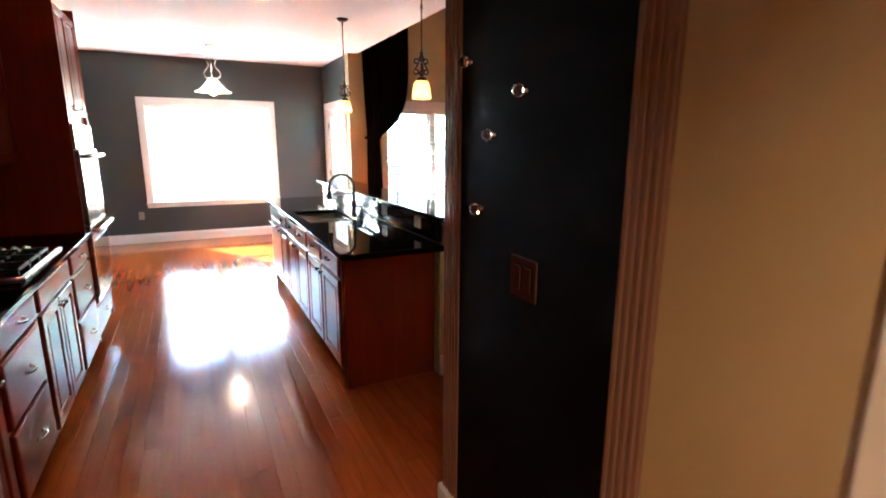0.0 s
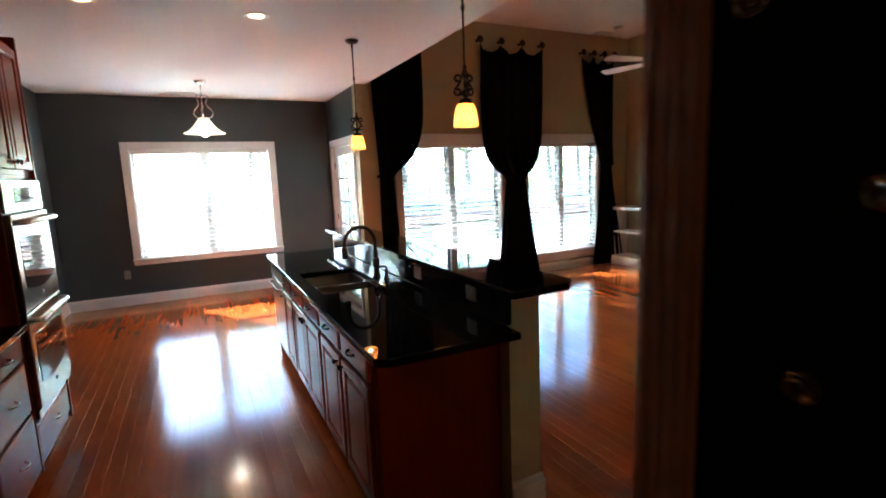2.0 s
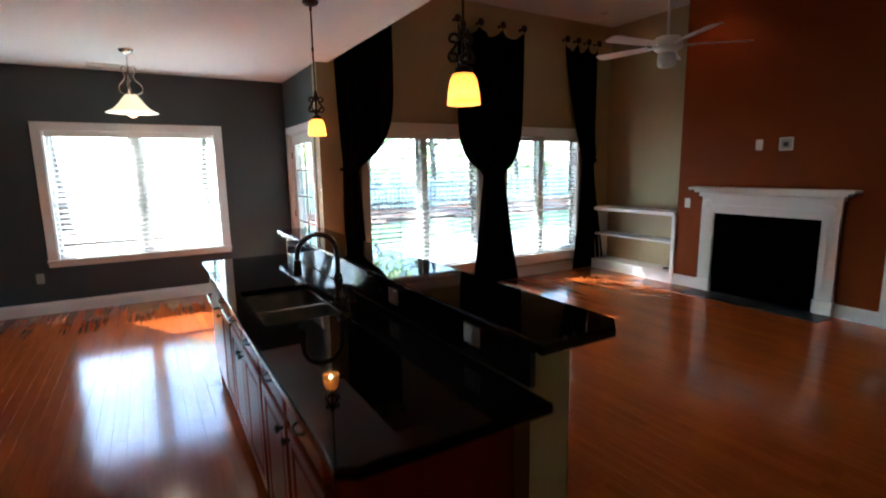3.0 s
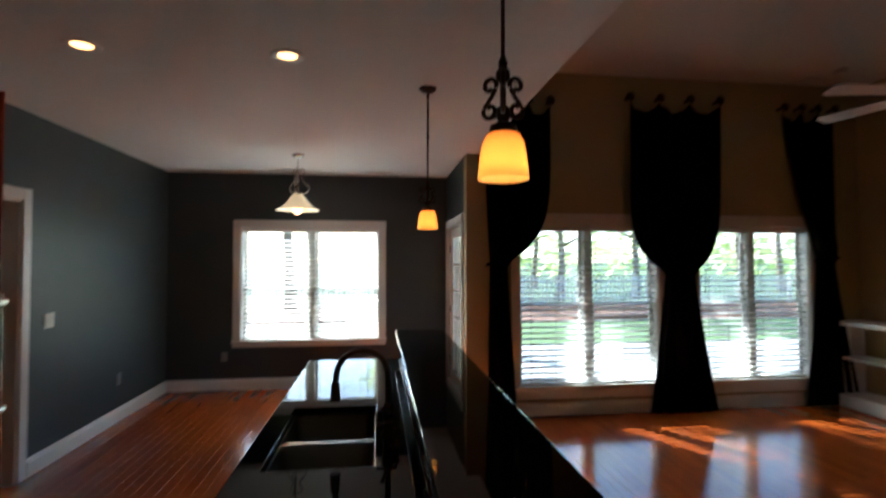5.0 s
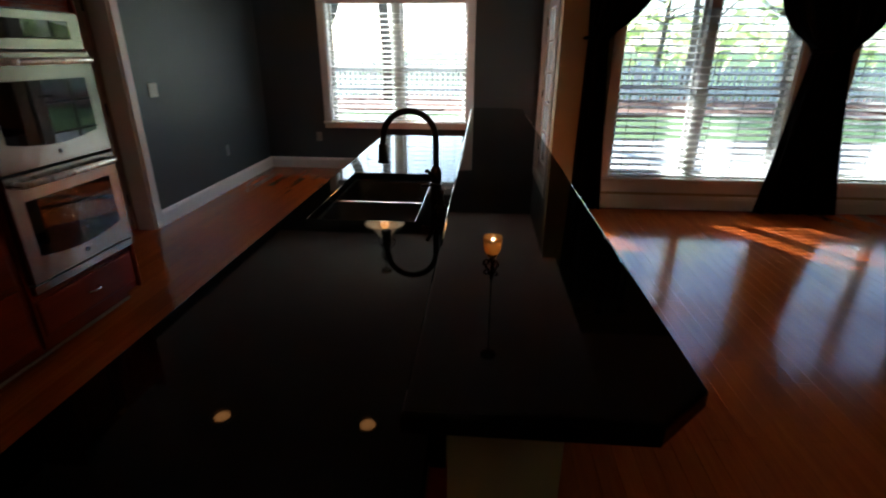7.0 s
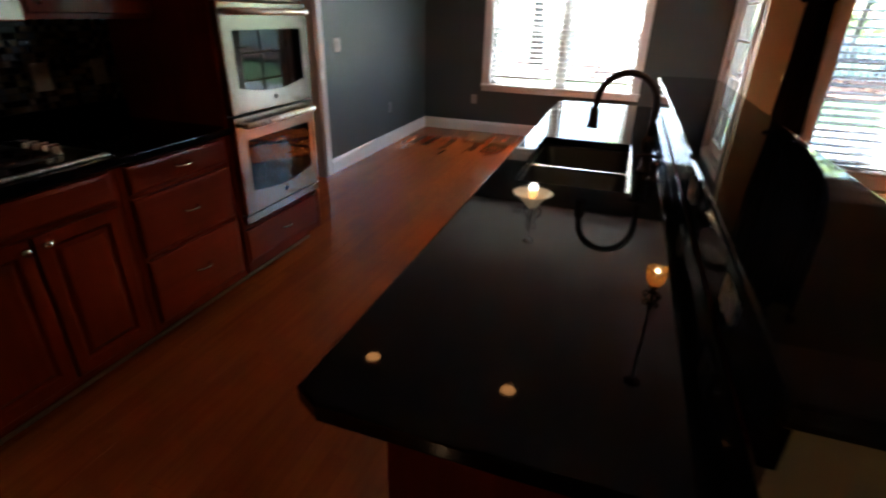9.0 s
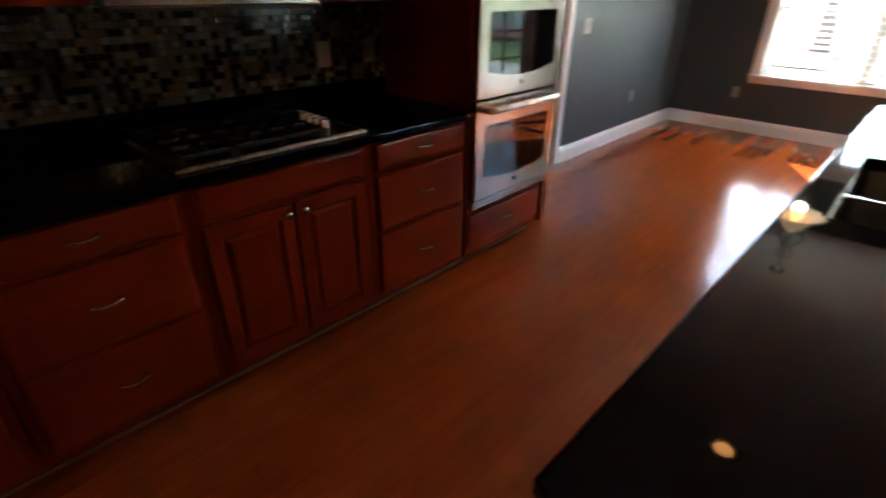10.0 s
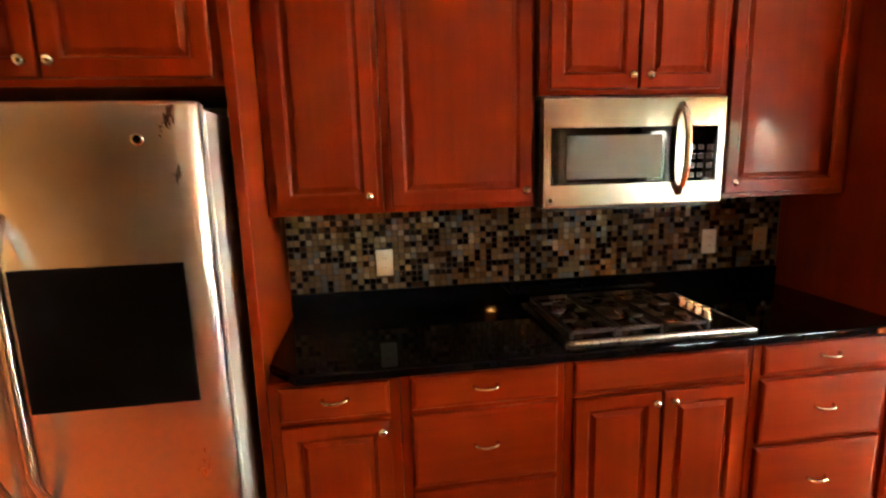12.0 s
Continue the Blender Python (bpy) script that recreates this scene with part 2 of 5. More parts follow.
# ---- the shell ----
YN, YL, XR = 5.995, 4.455, 3.45          # dining wall, living-room window wall, side wall of the dining nook
HK, HL = 2.77, 3.58                      # ceiling heights
XF, XB = 7.77, 8.12                      # chimney breast, back of the recesses
SOUTH = -4.2


def wall_with_holes(axis, at, thick, u0, u1, z0, z1, holes):
    """A thick wall across one axis, cut into blocks round rectangular openings (u0, u1, z0, z1)."""
    bm = bm_new()
    us = sorted({u0, u1, *[h[0] for h in holes], *[h[1] for h in holes]})
    for a, b in zip(us, us[1:]):
        cut = sorted([(h[2], h[3]) for h in holes if h[0] <= a + 1e-6 and h[1] >= b - 1e-6])
        z = z0
        for c0, c1 in cut + [(z1, z1)]:
            if c0 - z > 1e-4:
                if axis == 'Y':
                    add_box(bm, a, b, at, at + thick, z, c0)
                else:
                    add_box(bm, at, at + thick, a, b, z, c0)
            z = c1
    bmesh.ops.remove_doubles(bm, verts=bm.verts[:], dist=1e-5)
    return bm


DW = (0.78, 2.55, 0.62, 2.085)           # dining window opening
LW1 = (4.015, 5.60, 0.315, 2.03)          # living-room window openings
LW2 = (6.08, 7.46, 0.315, 2.03)
structure("wall_north", wall_with_holes('Y', YN, 0.16, -0.26, XR + 0.15, 0, HK + 0.2, [DW]), GREY_PAINT, "slate grey painted dining wall with a wide window", "wall")
structure("wall_nook_side", wall_with_holes('X', XR, 0.15, YL + 0.16, YN, 0, HK + 0.2, [(4.72, 5.80, 0, 2.07)]), GREY_PAINT, "slate grey painted side wall with a glazed door", "wall")
structure("wall_living_window", wall_with_holes('Y', YL, 0.16, XR, XB + 0.15, 0, HL + 0.1, [LW1, LW2]), BEIGE_PAINT, "khaki beige painted wall with two tall windows", "wall")
structure("wall_west_nook", wall_with_holes('X', -0.255, 0.15, 2.13, YN, 0, HK + 0.2, [(2.36, 3.39, 0, 2.09)]), GREY_PAINT, "slate grey painted wall with a cased doorway", "wall")
structure("wall_west_kitchen", box(-0.15, 0.0, SOUTH, 2.13, 0, HK + 0.2), BEIGE_PAINT, "khaki beige painted kitchen wall behind the cabinets", "wall")
structure("wall_east", box(XB, XB + 0.15, -1.5, YL, 0, HL + 0.1), BEIGE_PAINT, "khaki beige painted wall at the back of the recesses", "wall")
structure("wall_chimney_breast", wall_with_holes('X', XF, XB - XF - 0.004, 0.73, 2.95, 0, HL + 0.1, [(1.275, 2.43, 0.0, 1.0)]), RUST_PAINT, "burnt orange painted chimney breast", "wall")
structure("wall_living_south", box(2.235, XB + 0.15, -1.65, -1.5, 0, HL + 0.1), BEIGE_PAINT, "khaki beige painted living room wall", "wall")
structure("wall_hall", box(2.115, 2.235, SOUTH, -1.26, 0, HK + 0.2), BEIGE_PAINT, "khaki beige painted wall end beside the kitchen", "wall")
structure("wall_south", box(-0.15, 2.235, SOUTH - 0.15, SOUTH, 0, HK + 0.2), BEIGE_PAINT, "khaki beige painted wall behind the kitchen", "wall")
bm = box(-1.6, -1.5, 1.9, 3.9, 0, 2.6)
add_box(bm, -1.5, -0.255, 1.8, 1.9, 0, 2.6)
add_box(bm, -1.5, -0.255, 3.9, 4.0, 0, 2.6)
structure("wall_side_passage", bm, BEIGE_PAINT, "khaki beige painted walls of the side passage", "wall")
structure("ceiling_passage", box(-1.6, -0.255, 1.8, 4.0, 2.6, 2.7), CEILING_PAINT, "white passage ceiling", "ceiling")
bm = box(-0.3, 3.59, SOUTH - 0.15, YN + 0.16, HK, HK + 0.12)
add_box(bm, 3.47, 3.59, -1.65, YL - 0.002, HK + 0.12, HL + 0.1)
structure("ceiling_kitchen", bm, CEILING_PAINT, "off-white kitchen ceiling with a dropped edge", "ceiling")
structure("ceiling_living", box(3.47, XB + 0.15, -1.65, YL + 0.16, HL + 0.1, HL + 0.22), LIVING_CEILING, "off-white high living room ceiling", "ceiling")
bm = box(-1.6, XB + 0.15, SOUTH - 0.15, YL + 0.16, -0.12, -0.012)
add_box(bm, -0.26, XR + 0.15, YL + 0.16, YN + 0.16, -0.12, -0.012)
FLOOR = structure("floor", bm, JOINT, "glossy reddish-brown hardwood strip floor", "floor")


def baseboard(name, x0, y0, x1, y1, side, label="white painted baseboard with a moulded top"):
    """A profiled skirting along an axis-aligned run; side: the way it stands proud."""
    bm = bm_new()
    prof = [(0, 0), (0.018, 0), (0.018, 0.105), (0.013, 0.118), (0.013, 0.128), (0.006, 0.138), (0, 0.140)]
    a, b = Vector((x0, y0, 0)), Vector((x1, y1, 0))
    n = Vector((side[0], side[1], 0))
    ends = []
    for p in (a, b):
        ends.append([bm.verts.new(p + n * d + Vector((0, 0, h))) for d, h in prof])
    k = len(prof)
    for i in range(k):
        bm.faces.new((ends[0][i], ends[0][(i + 1) % k], ends[1][(i + 1) % k], ends[1][i]))
    bm.faces.new(ends[0])
    bm.faces.new(list(reversed(ends[1])))
    bmesh.ops.recalc_face_normals(bm, faces=bm.faces[:])
    return structure(name, bm, WHITE_TRIM, label, "baseboard")


baseboard("baseboard", -0.105, YN, XR, YN, (0, -1))
baseboard("baseboard", -0.105, 3.49, -0.105, YN - 0.018, (1, 0))
baseboard("baseboard", XR, YL, 8.12, YL, (0, -1))
baseboard("baseboard", XF, 2.60, XF, 2.95, (-1, 0))
baseboard("baseboard", XF, 0.73, XF, 1.095, (-1, 0))
baseboard("baseboard", 2.115, -2.505, 2.115, -2.195, (-1, 0))

# ---- windows, doors, trim ----
def window(name, opening, y, trim_low, trim_w, trim_head, label, sill_deep, meet=0.5):
    """A mulled pair of double-hung windows in a wall across y, with casing, sashes, glass and wooden blinds."""
    x0, x1, z0, z1 = opening
    w = thing(name, label, "window", (0, 0, 0), kind="structure")
    f = y - 0.022
    part("side_casing", box(x0 - trim_w, x0 + 0.006, f, y, z0 - 0.02, z1 + trim_head, 0.004), WHITE_TRIM, w)
    part("side_casing", box(x1 - 0.006, x1 + trim_w, f, y, z0 - 0.02, z1 + trim_head, 0.004), WHITE_TRIM, w)
    part("head_casing", box(x0 - 0.002, x1 + 0.002, f - 0.003, y, z1 - 0.006, z1 + trim_head + 0.002, 0.004), WHITE_TRIM, w)
    part("window_sill", box(x0 - trim_w - 0.01, x1 + trim_w + 0.01, y - sill_deep, y + 0.10, z0 - 0.03, z0 + 0.004, 0.006), WHITE_TRIM, w)
    part("apron", box(x0 - trim_w, x1 + trim_w, f + 0.004, y, trim_low, z0 - 0.03, 0.004), WHITE_TRIM, w)
    bm = bm_new()
    for a, b in ((x0, x0 + 0.018), (x1 - 0.018, x1)):
        add_box(bm, a, b, y + 0.001, y + 0.155, z0, z1)
    add_box(bm, x0 + 0.018, x1 - 0.018, y + 0.001, y + 0.155, z1 - 0.018, z1)
    part("jamb", bm, WHITE_TRIM, w)
    mid = (x0 + x1) / 2
    part("mullion", box(mid - 0.045, mid + 0.045, y + 0.055, y + 0.15, z0, z1 - 0.018, 0.004), WHITE_TRIM, w)
    zm = z0 + meet * (z1 - z0)
    for a, b in ((x0 + 0.018, mid - 0.045), (mid + 0.045, x1 - 0.018)):
        for lo, hi, off in ((z0 + 0.004, zm + 0.018, 0.088), (zm - 0.018, z1 - 0.018, 0.122)):
            bm = bm_new()
            s = 0.038
            add_box(bm, a, a + s, y + off, y + off + 0.03, lo, hi, 0.003)
            add_box(bm, b - s, b, y + off, y + off + 0.03, lo, hi, 0.003)
            add_box(bm, a + s, b - s, y + off, y + off + 0.03, lo, lo + s, 0.003)
            add_box(bm, a + s, b - s, y + off, y + off + 0.03, hi - s, hi, 0.003)
            sash = part("sash", bm, WHITE_TRIM, w)
            g = part("pane", box(a + s - 0.004, b - s + 0.004, y + off + 0.013, y + off + 0.017, lo + s - 0.004, hi - s + 0.004), GLASS, sash)
            g.visible_shadow = False
    # blinds: open horizontal slats, one set in each half
    for a, b in ((x0 + 0.024, mid - 0.004), (mid + 0.004, x1 - 0.024)):
        bl = tagged(new("window_blind"), "white wooden venetian blind with open slats", "blind", "window blinds")
        bl.matrix_basis = pose(0, y + 0.032, 0)
        part("head_rail", box(a, b, -0.026, 0.02, z1 - 0.07, z1 - 0.02, 0.003), BLIND, bl)
        part("bottom_rail", box(a, b, -0.022, 0.022, z0 + 0.012, z0 + 0.030, 0.003), BLIND, bl)
        slat = mesh_of("slat", box(a, b, -0.029, 0.029, -0.0015, 0.0015), SLAT)
        n = int((z1 - z0 - 0.13) / 0.061)
        for k in range(n):
            o = new("slat", slat)
            o.parent = bl
            o.matrix_basis = pose(0, 0, z0 + 0.066 + k * 0.061, 14, 0, 0)
        for q in (0.14, 0.5, 0.86):
            xq = a + (b - a) * q
            # grey instead of white: the cords' backlit darkness is put into their colour
            part("ladder_cord", box(xq - 0.0022, xq + 0.0022, -0.0305, -0.0291, z0 + 0.03, z1 - 0.07), GREY_CASE, bl)
        part("wand", tube([(a + 0.06, -0.035, z1 - 0.08), (a + 0.06, -0.036, z1 - 0.75)], 0.004, 6), BLIND, bl)
    return w


window("window_1", DW, YN, 0.535, 0.088, 0.088, "wide double-hung window with white casing and blinds", 0.045, 0.455)
window("window_2", LW1, YL, 0.17, 0.085, 0.12, "tall double-hung window with white casing and blinds", 0.05)
window("window_3", LW2, YL, 0.17, 0.085, 0.12, "tall double-hung window with white casing beside the recess", 0.05)


def casing_x(name, x, y0, y1, z1, out, w=0.09, label="white painted door casing"):
    """Door casing on a wall across x; out: the way it stands proud (1 or -1)."""
    t = thing(name, label, "door casing", kind="structure")
    xa, xb = sorted((x, x + out * 0.022))
    part("side_casing", box(xa, xb, y0 - w, y0, 0, z1 + w, 0.004), WHITE_TRIM, t)
    part("side_casing", box(xa, xb, y1, y1 + w, 0, z1 + w, 0.004), WHITE_TRIM, t)
    part("head_casing", box(xa, xb, y0 - 0.0005, y1 + 0.0005, z1, z1 + w, 0.004), WHITE_TRIM, t)
    return t


casing_x("door_casing", -0.105, 2.36, 3.39, 2.09, 1)
jb = bm_new()
add_box(jb, -0.258, -0.102, 2.36, 2.378, 0, 2.09)
add_box(jb, -0.258, -0.102, 3.372, 3.39, 0, 2.09)
add_box(jb, -0.258, -0.102, 2.378, 3.372, 2.072, 2.09)
structure("door_jamb", jb, WHITE_TRIM, "white painted jamb of the cased doorway", "door jamb")
casing_x("door_casing", XR, 4.72, 5.80, 2.07, -1)


def open_door():
    """The door of the side passage, swung open, with its hinges at the far jamb."""
    d = thing("door_2", "taupe painted panel door standing open in the passage", "door", kind="structure")
    paint = mat("taupe_door_paint", (0.36, 0.26, 0.21), 0.4, grain=0.15, bump=0.03)
    x0, x1, y0, y1 = -1.27, -0.262, 3.330, 3.368
    part("slab", box(x0, x1, y0, y1, 0.012, 2.06, 0.003), paint, d)
    for a, b in ((x0 + 0.11, (x0 + x1) / 2 - 0.05), ((x0 + x1) / 2 + 0.05, x1 - 0.11)):
        for z0, z1 in ((0.22, 0.78), (0.92, 1.55), (1.66, 1.93)):
            part("panel", box(a, b, y0 - 0.008, y0 - 0.0005, z0, z1, 0.006), paint, d)
    for z in (0.28, 1.03, 1.80):
        part("hinge", lathe([(0.009, -0.05), (0.009, 0.05)], 8, (x1 + 0.006, y0 - 0.004, z)), BRONZE, d)
    part("door_knob", lathe([(0.028, 0), (0.026, -0.006), (0.011, -0.012), (0.011, -0.035), (0.027, -0.045), (0.027, -0.058), (0.012, -0.066)], 18, (x0 + 0.07, y0, 0.96), 'Y'), BRONZE, d)


open_door()


def glazed_door():
    """The white patio door with ten lites, closed, in the side wall of the nook."""
    d = thing("door_1", "closed white glazed patio door with ten lites", "door", kind="structure")
    x0, x1, y0, y1, z0, z1 = XR + 0.03, XR + 0.074, 4.74, 5.78, 0.01, 2.05
    st, cols, rows = 0.115, 2, 5
    part("stile", box(x0, x1, y0, y0 + st, z0, z1, 0.003), WHITE_TRIM, d)
    part("stile", box(x0, x1, y1 - st, y1, z0, z1, 0.003), WHITE_TRIM, d)
    part("bottom_rail", box(x0, x1, y0 + st, y1 - st, z0, z0 + 0.24, 0.003), WHITE_TRIM, d)
    part("top_rail", box(x0, x1, y0 + st, y1 - st, z1 - st, z1, 0.003), WHITE_TRIM, d)
    gy, gz = (y1 - y0 - 2 * st) / cols, (z1 - st - z0 - 0.24) / rows
    part("muntin", box(x0 + 0.008, x1 - 0.008, y0 + st + gy - 0.011, y0 + st + gy + 0.011, z0 + 0.24, z1 - st), WHITE_TRIM, d)
    for r in range(1, rows):
        zz = z0 + 0.24 + gz * r
        part("muntin", box(x0 + 0.010, x1 - 0.010, y0 + st, y1 - st, zz - 0.011, zz + 0.011), WHITE_TRIM, d)
    g = part("pane", box((x0 + x1) / 2 - 0.002, (x0 + x1) / 2 + 0.002, y0 + st - 0.004, y1 - st + 0.004, z0 + 0.235, z1 - st + 0.005), GLASS, d)
    g.visible_shadow = False
    for z in (0.25, 1.02, 1.80):
        part("hinge", lathe([(0.008, -0.045), (0.008, 0.045)], 8, (x0 - 0.008, y1 + 0.004, z)), BRONZE, d)
    part("door_handle", tube([(x0 - 0.0, y0 + 0.06, 1.0), (x0 - 0.045, y0 + 0.06, 1.0), (x0 - 0.05, y0 + 0.075, 1.0), (x0 - 0.05, y0 + 0.17, 1.0)], 0.009, 8), BRONZE, d)
    part("deadbolt", lathe([(0.026, 0), (0.026, 0.014), (0.018, 0.018)], 14, (x0 - 0.018, y0 + 0.06, 1.18), 'X'), BRONZE, d)
    jm = bm_new()
    add_box(jm, XR - 0.003, XR + 0.153, 4.72, 4.74, 0, 2.07)
    add_box(jm, XR - 0.003, XR + 0.153, 5.78, 5.80, 0, 2.07)
    add_box(jm, XR - 0.003, XR + 0.153, 4.74, 5.78, 2.05, 2.07)
    structure("door_jamb", jm, WHITE_TRIM, "white painted jamb of the patio door", "door jamb")


glazed_door()


# ---- cabinets ----
def raised_panel(face, side, u0, u1, z0, z1, fr=0.058, flat=False):
    """A cabinet front in the plane x=face that looks towards side (1 or -1): frame with an ogee step and a raised field."""
    bm = bm_new()
    t = 0.02

    def P(u, z, d):
        return bm.verts.new((face + side * d, u, z))

    def ring(inset, d):
        return [P(u0 + inset, z0 + inset, d), P(u1 - inset, z0 + inset, d), P(u1 - inset, z1 - inset, d), P(u0 + inset, z1 - inset, d)]
    if flat:
        levels = [(0, 0), (0, t - 0.008), (0.004, t - 0.003), (0.016, t)]
    else:
        levels = [(0, 0), (0, t - 0.004), (0.004, t), (fr - 0.010, t), (fr - 0.004, t - 0.004), (fr, t - 0.011), (fr + 0.006, t - 0.011), (fr + 0.020, t - 0.003), (fr + 0.023, t - 0.002)]
    rings = [ring(*l) for l in levels]
    for a, b in zip(rings, rings[1:]):
        for k in range(4):
            bm.faces.new((a[k], a[(k + 1) % 4], b[(k + 1) % 4], b[k]))
    bm.faces.new(rings[-1])
    bm.faces.new(list(reversed(rings[0])))
    bmesh.ops.recalc_face_normals(bm, faces=bm.faces[:])
    return bm


def knob(parent, x, y, z, side):
    m = lathe([(0.006, 0), (0.005, 0.010), (0.010, 0.016), (0.0155, 0.021), (0.0155, 0.025), (0.010, 0.030), (0.002, 0.0315)], 14, (0, 0, 0), 'X')
    return part("knob", m, BRONZE if side < 0 else CHROME, parent, "small dark knob" if side < 0 else "small nickel knob", pose(x, y, z, 0, 0, 0 if side > 0 else 180))


def bow_pull(parent, x, y, z, side, half=0.040, material=None):
    pts = []
    for k in range(9):
        a = math.pi * k / 8
        pts.append((x + side * 0.026 * math.sin(a) ** 0.7, y - half * math.cos(a), z - 0.004 * math.sin(a)))
    return part("handle", tube(pts, 0.0055, 8, taper=[1.5, 1.1, 0.9, 1, 1.1, 1, 0.9, 1.1, 1.5]), material or CHROME, parent, "curved nickel pull")


def base_unit(name, face, side, back, y0, y1, fronts, label, ztop=0.88, toe=0.10):
    """A floor cabinet; fronts: rows (kind, u0, u1, z0, z1, knob place)."""
    c = thing(name, label, "cabinet", (0, 0, 0))
    lo, hi = sorted((face, back))
    part("body", box(lo, hi, y0 + 0.001, y1 - 0.001, toe, ztop, 0.0015), CHERRY, c)
    tl, th = sorted((face - side * (0.10 if side > 0 else 0.07), back))
    part("toe_kick", box(tl, th, y0 + 0.001, y1 - 0.001, 0, toe), CHERRY_H, c)
    for kind, u0, u1, z0, z1, kp in fronts:
        if kind == "drawer":
            d = part("drawer", raised_panel(face + side * 0.002, side, u0, u1, z0, z1, flat=True), CHERRY_H, c)
            if kp:
                bow_pull(d, face + side * 0.022, (u0 + u1) / 2, (z0 + z1) / 2 + 0.008, side, material=kp if not isinstance(kp, (bool, str)) else None)
        else:
            d = part("door", raised_panel(face + side * 0.002, side, u0, u1, z0, z1), CHERRY, c)
            if kp == "hi":
                knob(d, face + side * 0.022, u1 - 0.03, z1 - 0.035, side)
            elif kp == "lo":
                knob(d, face + side * 0.022, u0 + 0.03, z1 - 0.035, side)
            elif kp == "low_hi":
                knob(d, face + side * 0.022, u1 - 0.03, z0 + 0.04, side)
            elif kp == "low_lo":
                knob(d, face + side * 0.022, u0 + 0.03, z0 + 0.04, side)
    return c


structure("trim_shoe", box(0.523, 0.538, -1.0, 2.12, 0.0, 0.018, 0.004), SHOE, "light wooden shoe moulding along the cabinet base", "trim")
FB = 0.622                                # plane of the base cabinet bodies
base_unit("base_cabinet", FB, 1, 0.003, -1.0, -0.569, [("drawer", -0.964, -0.605, 0.748, 0.866, True), ("door", -0.964, -0.605, 0.135, 0.728, "hi")], "cherry base cabinet with one drawer over a door")
base_unit("base_cabinet", FB, 1, 0.003, -0.569, 0.014, [("drawer", -0.534, -0.018, 0.748, 0.866, True), ("drawer", -0.534, -0.018, 0.456, 0.726, True), ("drawer", -0.534, -0.018, 0.135, 0.434, True)], "cherry base cabinet with three wide drawers")
base_unit("base_cabinet", FB, 1, 0.003, 0.014, 0.753, [("drawer", 0.048, 0.718, 0.748, 0.866, False), ("door", 0.048, 0.379, 0.135, 0.728, "hi"), ("door", 0.389, 0.718, 0.135, 0.728, "lo")], "cherry cooktop base cabinet with two panelled doors")
base_unit("base_cabinet", FB, 1, 0.003, 0.753, 1.375, [("drawer", 0.788, 1.335, 0.748, 0.866, True), ("drawer", 0.788, 1.335, 0.466, 0.726, True), ("drawer", 0.788, 1.335, 0.135, 0.444, True)], "cherry base cabinet with three drawers beside the ovens")


def slab(points, z0, z1, bevel=0.008):
    """A worktop slab from its outline, with eased edges."""
    bm = bm_new()
    f = bm.faces.new([bm.verts.new((x, y, z0)) for x, y in points])
    r = bmesh.ops.extrude_face_region(bm, geom=[f])
    bmesh.ops.translate(bm, verts=[v for v in r["geom"] if isinstance(v, bmesh.types.BMVert)], vec=(0, 0, z1 - z0))
    bmesh.ops.recalc_face_normals(bm, faces=bm.faces[:])
    es = [e for e in bm.edges if abs(e.verts[0].co.z - e.verts[1].co.z) < 1e-6]
    bmesh.ops.bevel(bm, geom=es, offset=bevel, segments=3, affect='EDGES', profile=0.5)
    return bm


tagged(part("kitchen_worktop", slab([(0.004, -1.0), (0.55, -1.0), (0.668, -0.90), (0.668, 1.374), (0.004, 1.374)], 0.882, 0.918), GRANITE), "polished black granite worktop on cherry cabinets", "worktop")


tagged(part("wall_upstand", box(0.0005, 0.022, -0.998, 1.374, 0.9185, 1.010, 0.002), GRANITE), "low polished black granite upstand behind the worktop", "upstand")


def upper_unit(face, y0, y1, z0, z1, doors, label, back=0.004):
    c = thing("wall_cabinet", label, "cabinet")
    part("body", box(back, face, y0 + 0.001, y1 - 0.001, z0, z1, 0.0015), CHERRY, c)
    for u0, u1, kp in doors:
        d = part("door", raised_panel(face + 0.002, 1, u0, u1, z0 + 0.022, z1 - 0.03), CHERRY, c)
        knob(d, face + 0.022, (u1 - 0.03) if kp == "r" else (u0 + 0.03), z0 + 0.066, 1)
    return c


UT = 2.44
upper_unit(0.33, -1.0, -0.585, 1.39, UT, [(-0.965, -0.605, "r")], "cherry wall cabinet with one raised-panel door")
upper_unit(0.33, -0.585, 0.0, 1.39, UT, [(-0.555, -0.018, "r")], "wide cherry wall cabinet with one raised-panel door")
upper_unit(0.37, 0.0, 0.757, 1.80, UT, [(0.035, 0.377, "r"), (0.385, 0.722, "l")], "cherry wall cabinet with two doors above the microwave")
upper_unit(0.33, 0.757, 1.375, 1.39, UT, [(0.795, 1.335, "l")], "cherry wall cabinet with one door beside the ovens")
# panel that flanks the refrigerator, and the cabinet over it
tagged(part("tall_side_panel", box(0.004, 0.618, -1.034, -1.001, 0, UT, 0.002), CHERRY), "tall cherry side panel beside the refrigerator", "panel")
tagged(part("tall_side_panel", box(0.004, 0.618, -2.08, -2.05, 0, UT, 0.002), CHERRY), "tall cherry side panel beside the refrigerator", "panel")
c = upper_unit(0.60, -2.05, -1.035, 1.81, UT, [(-1.99, -1.518, "r"), (-1.508, -1.065, "l")], "cherry cabinet with two doors above the refrigerator")


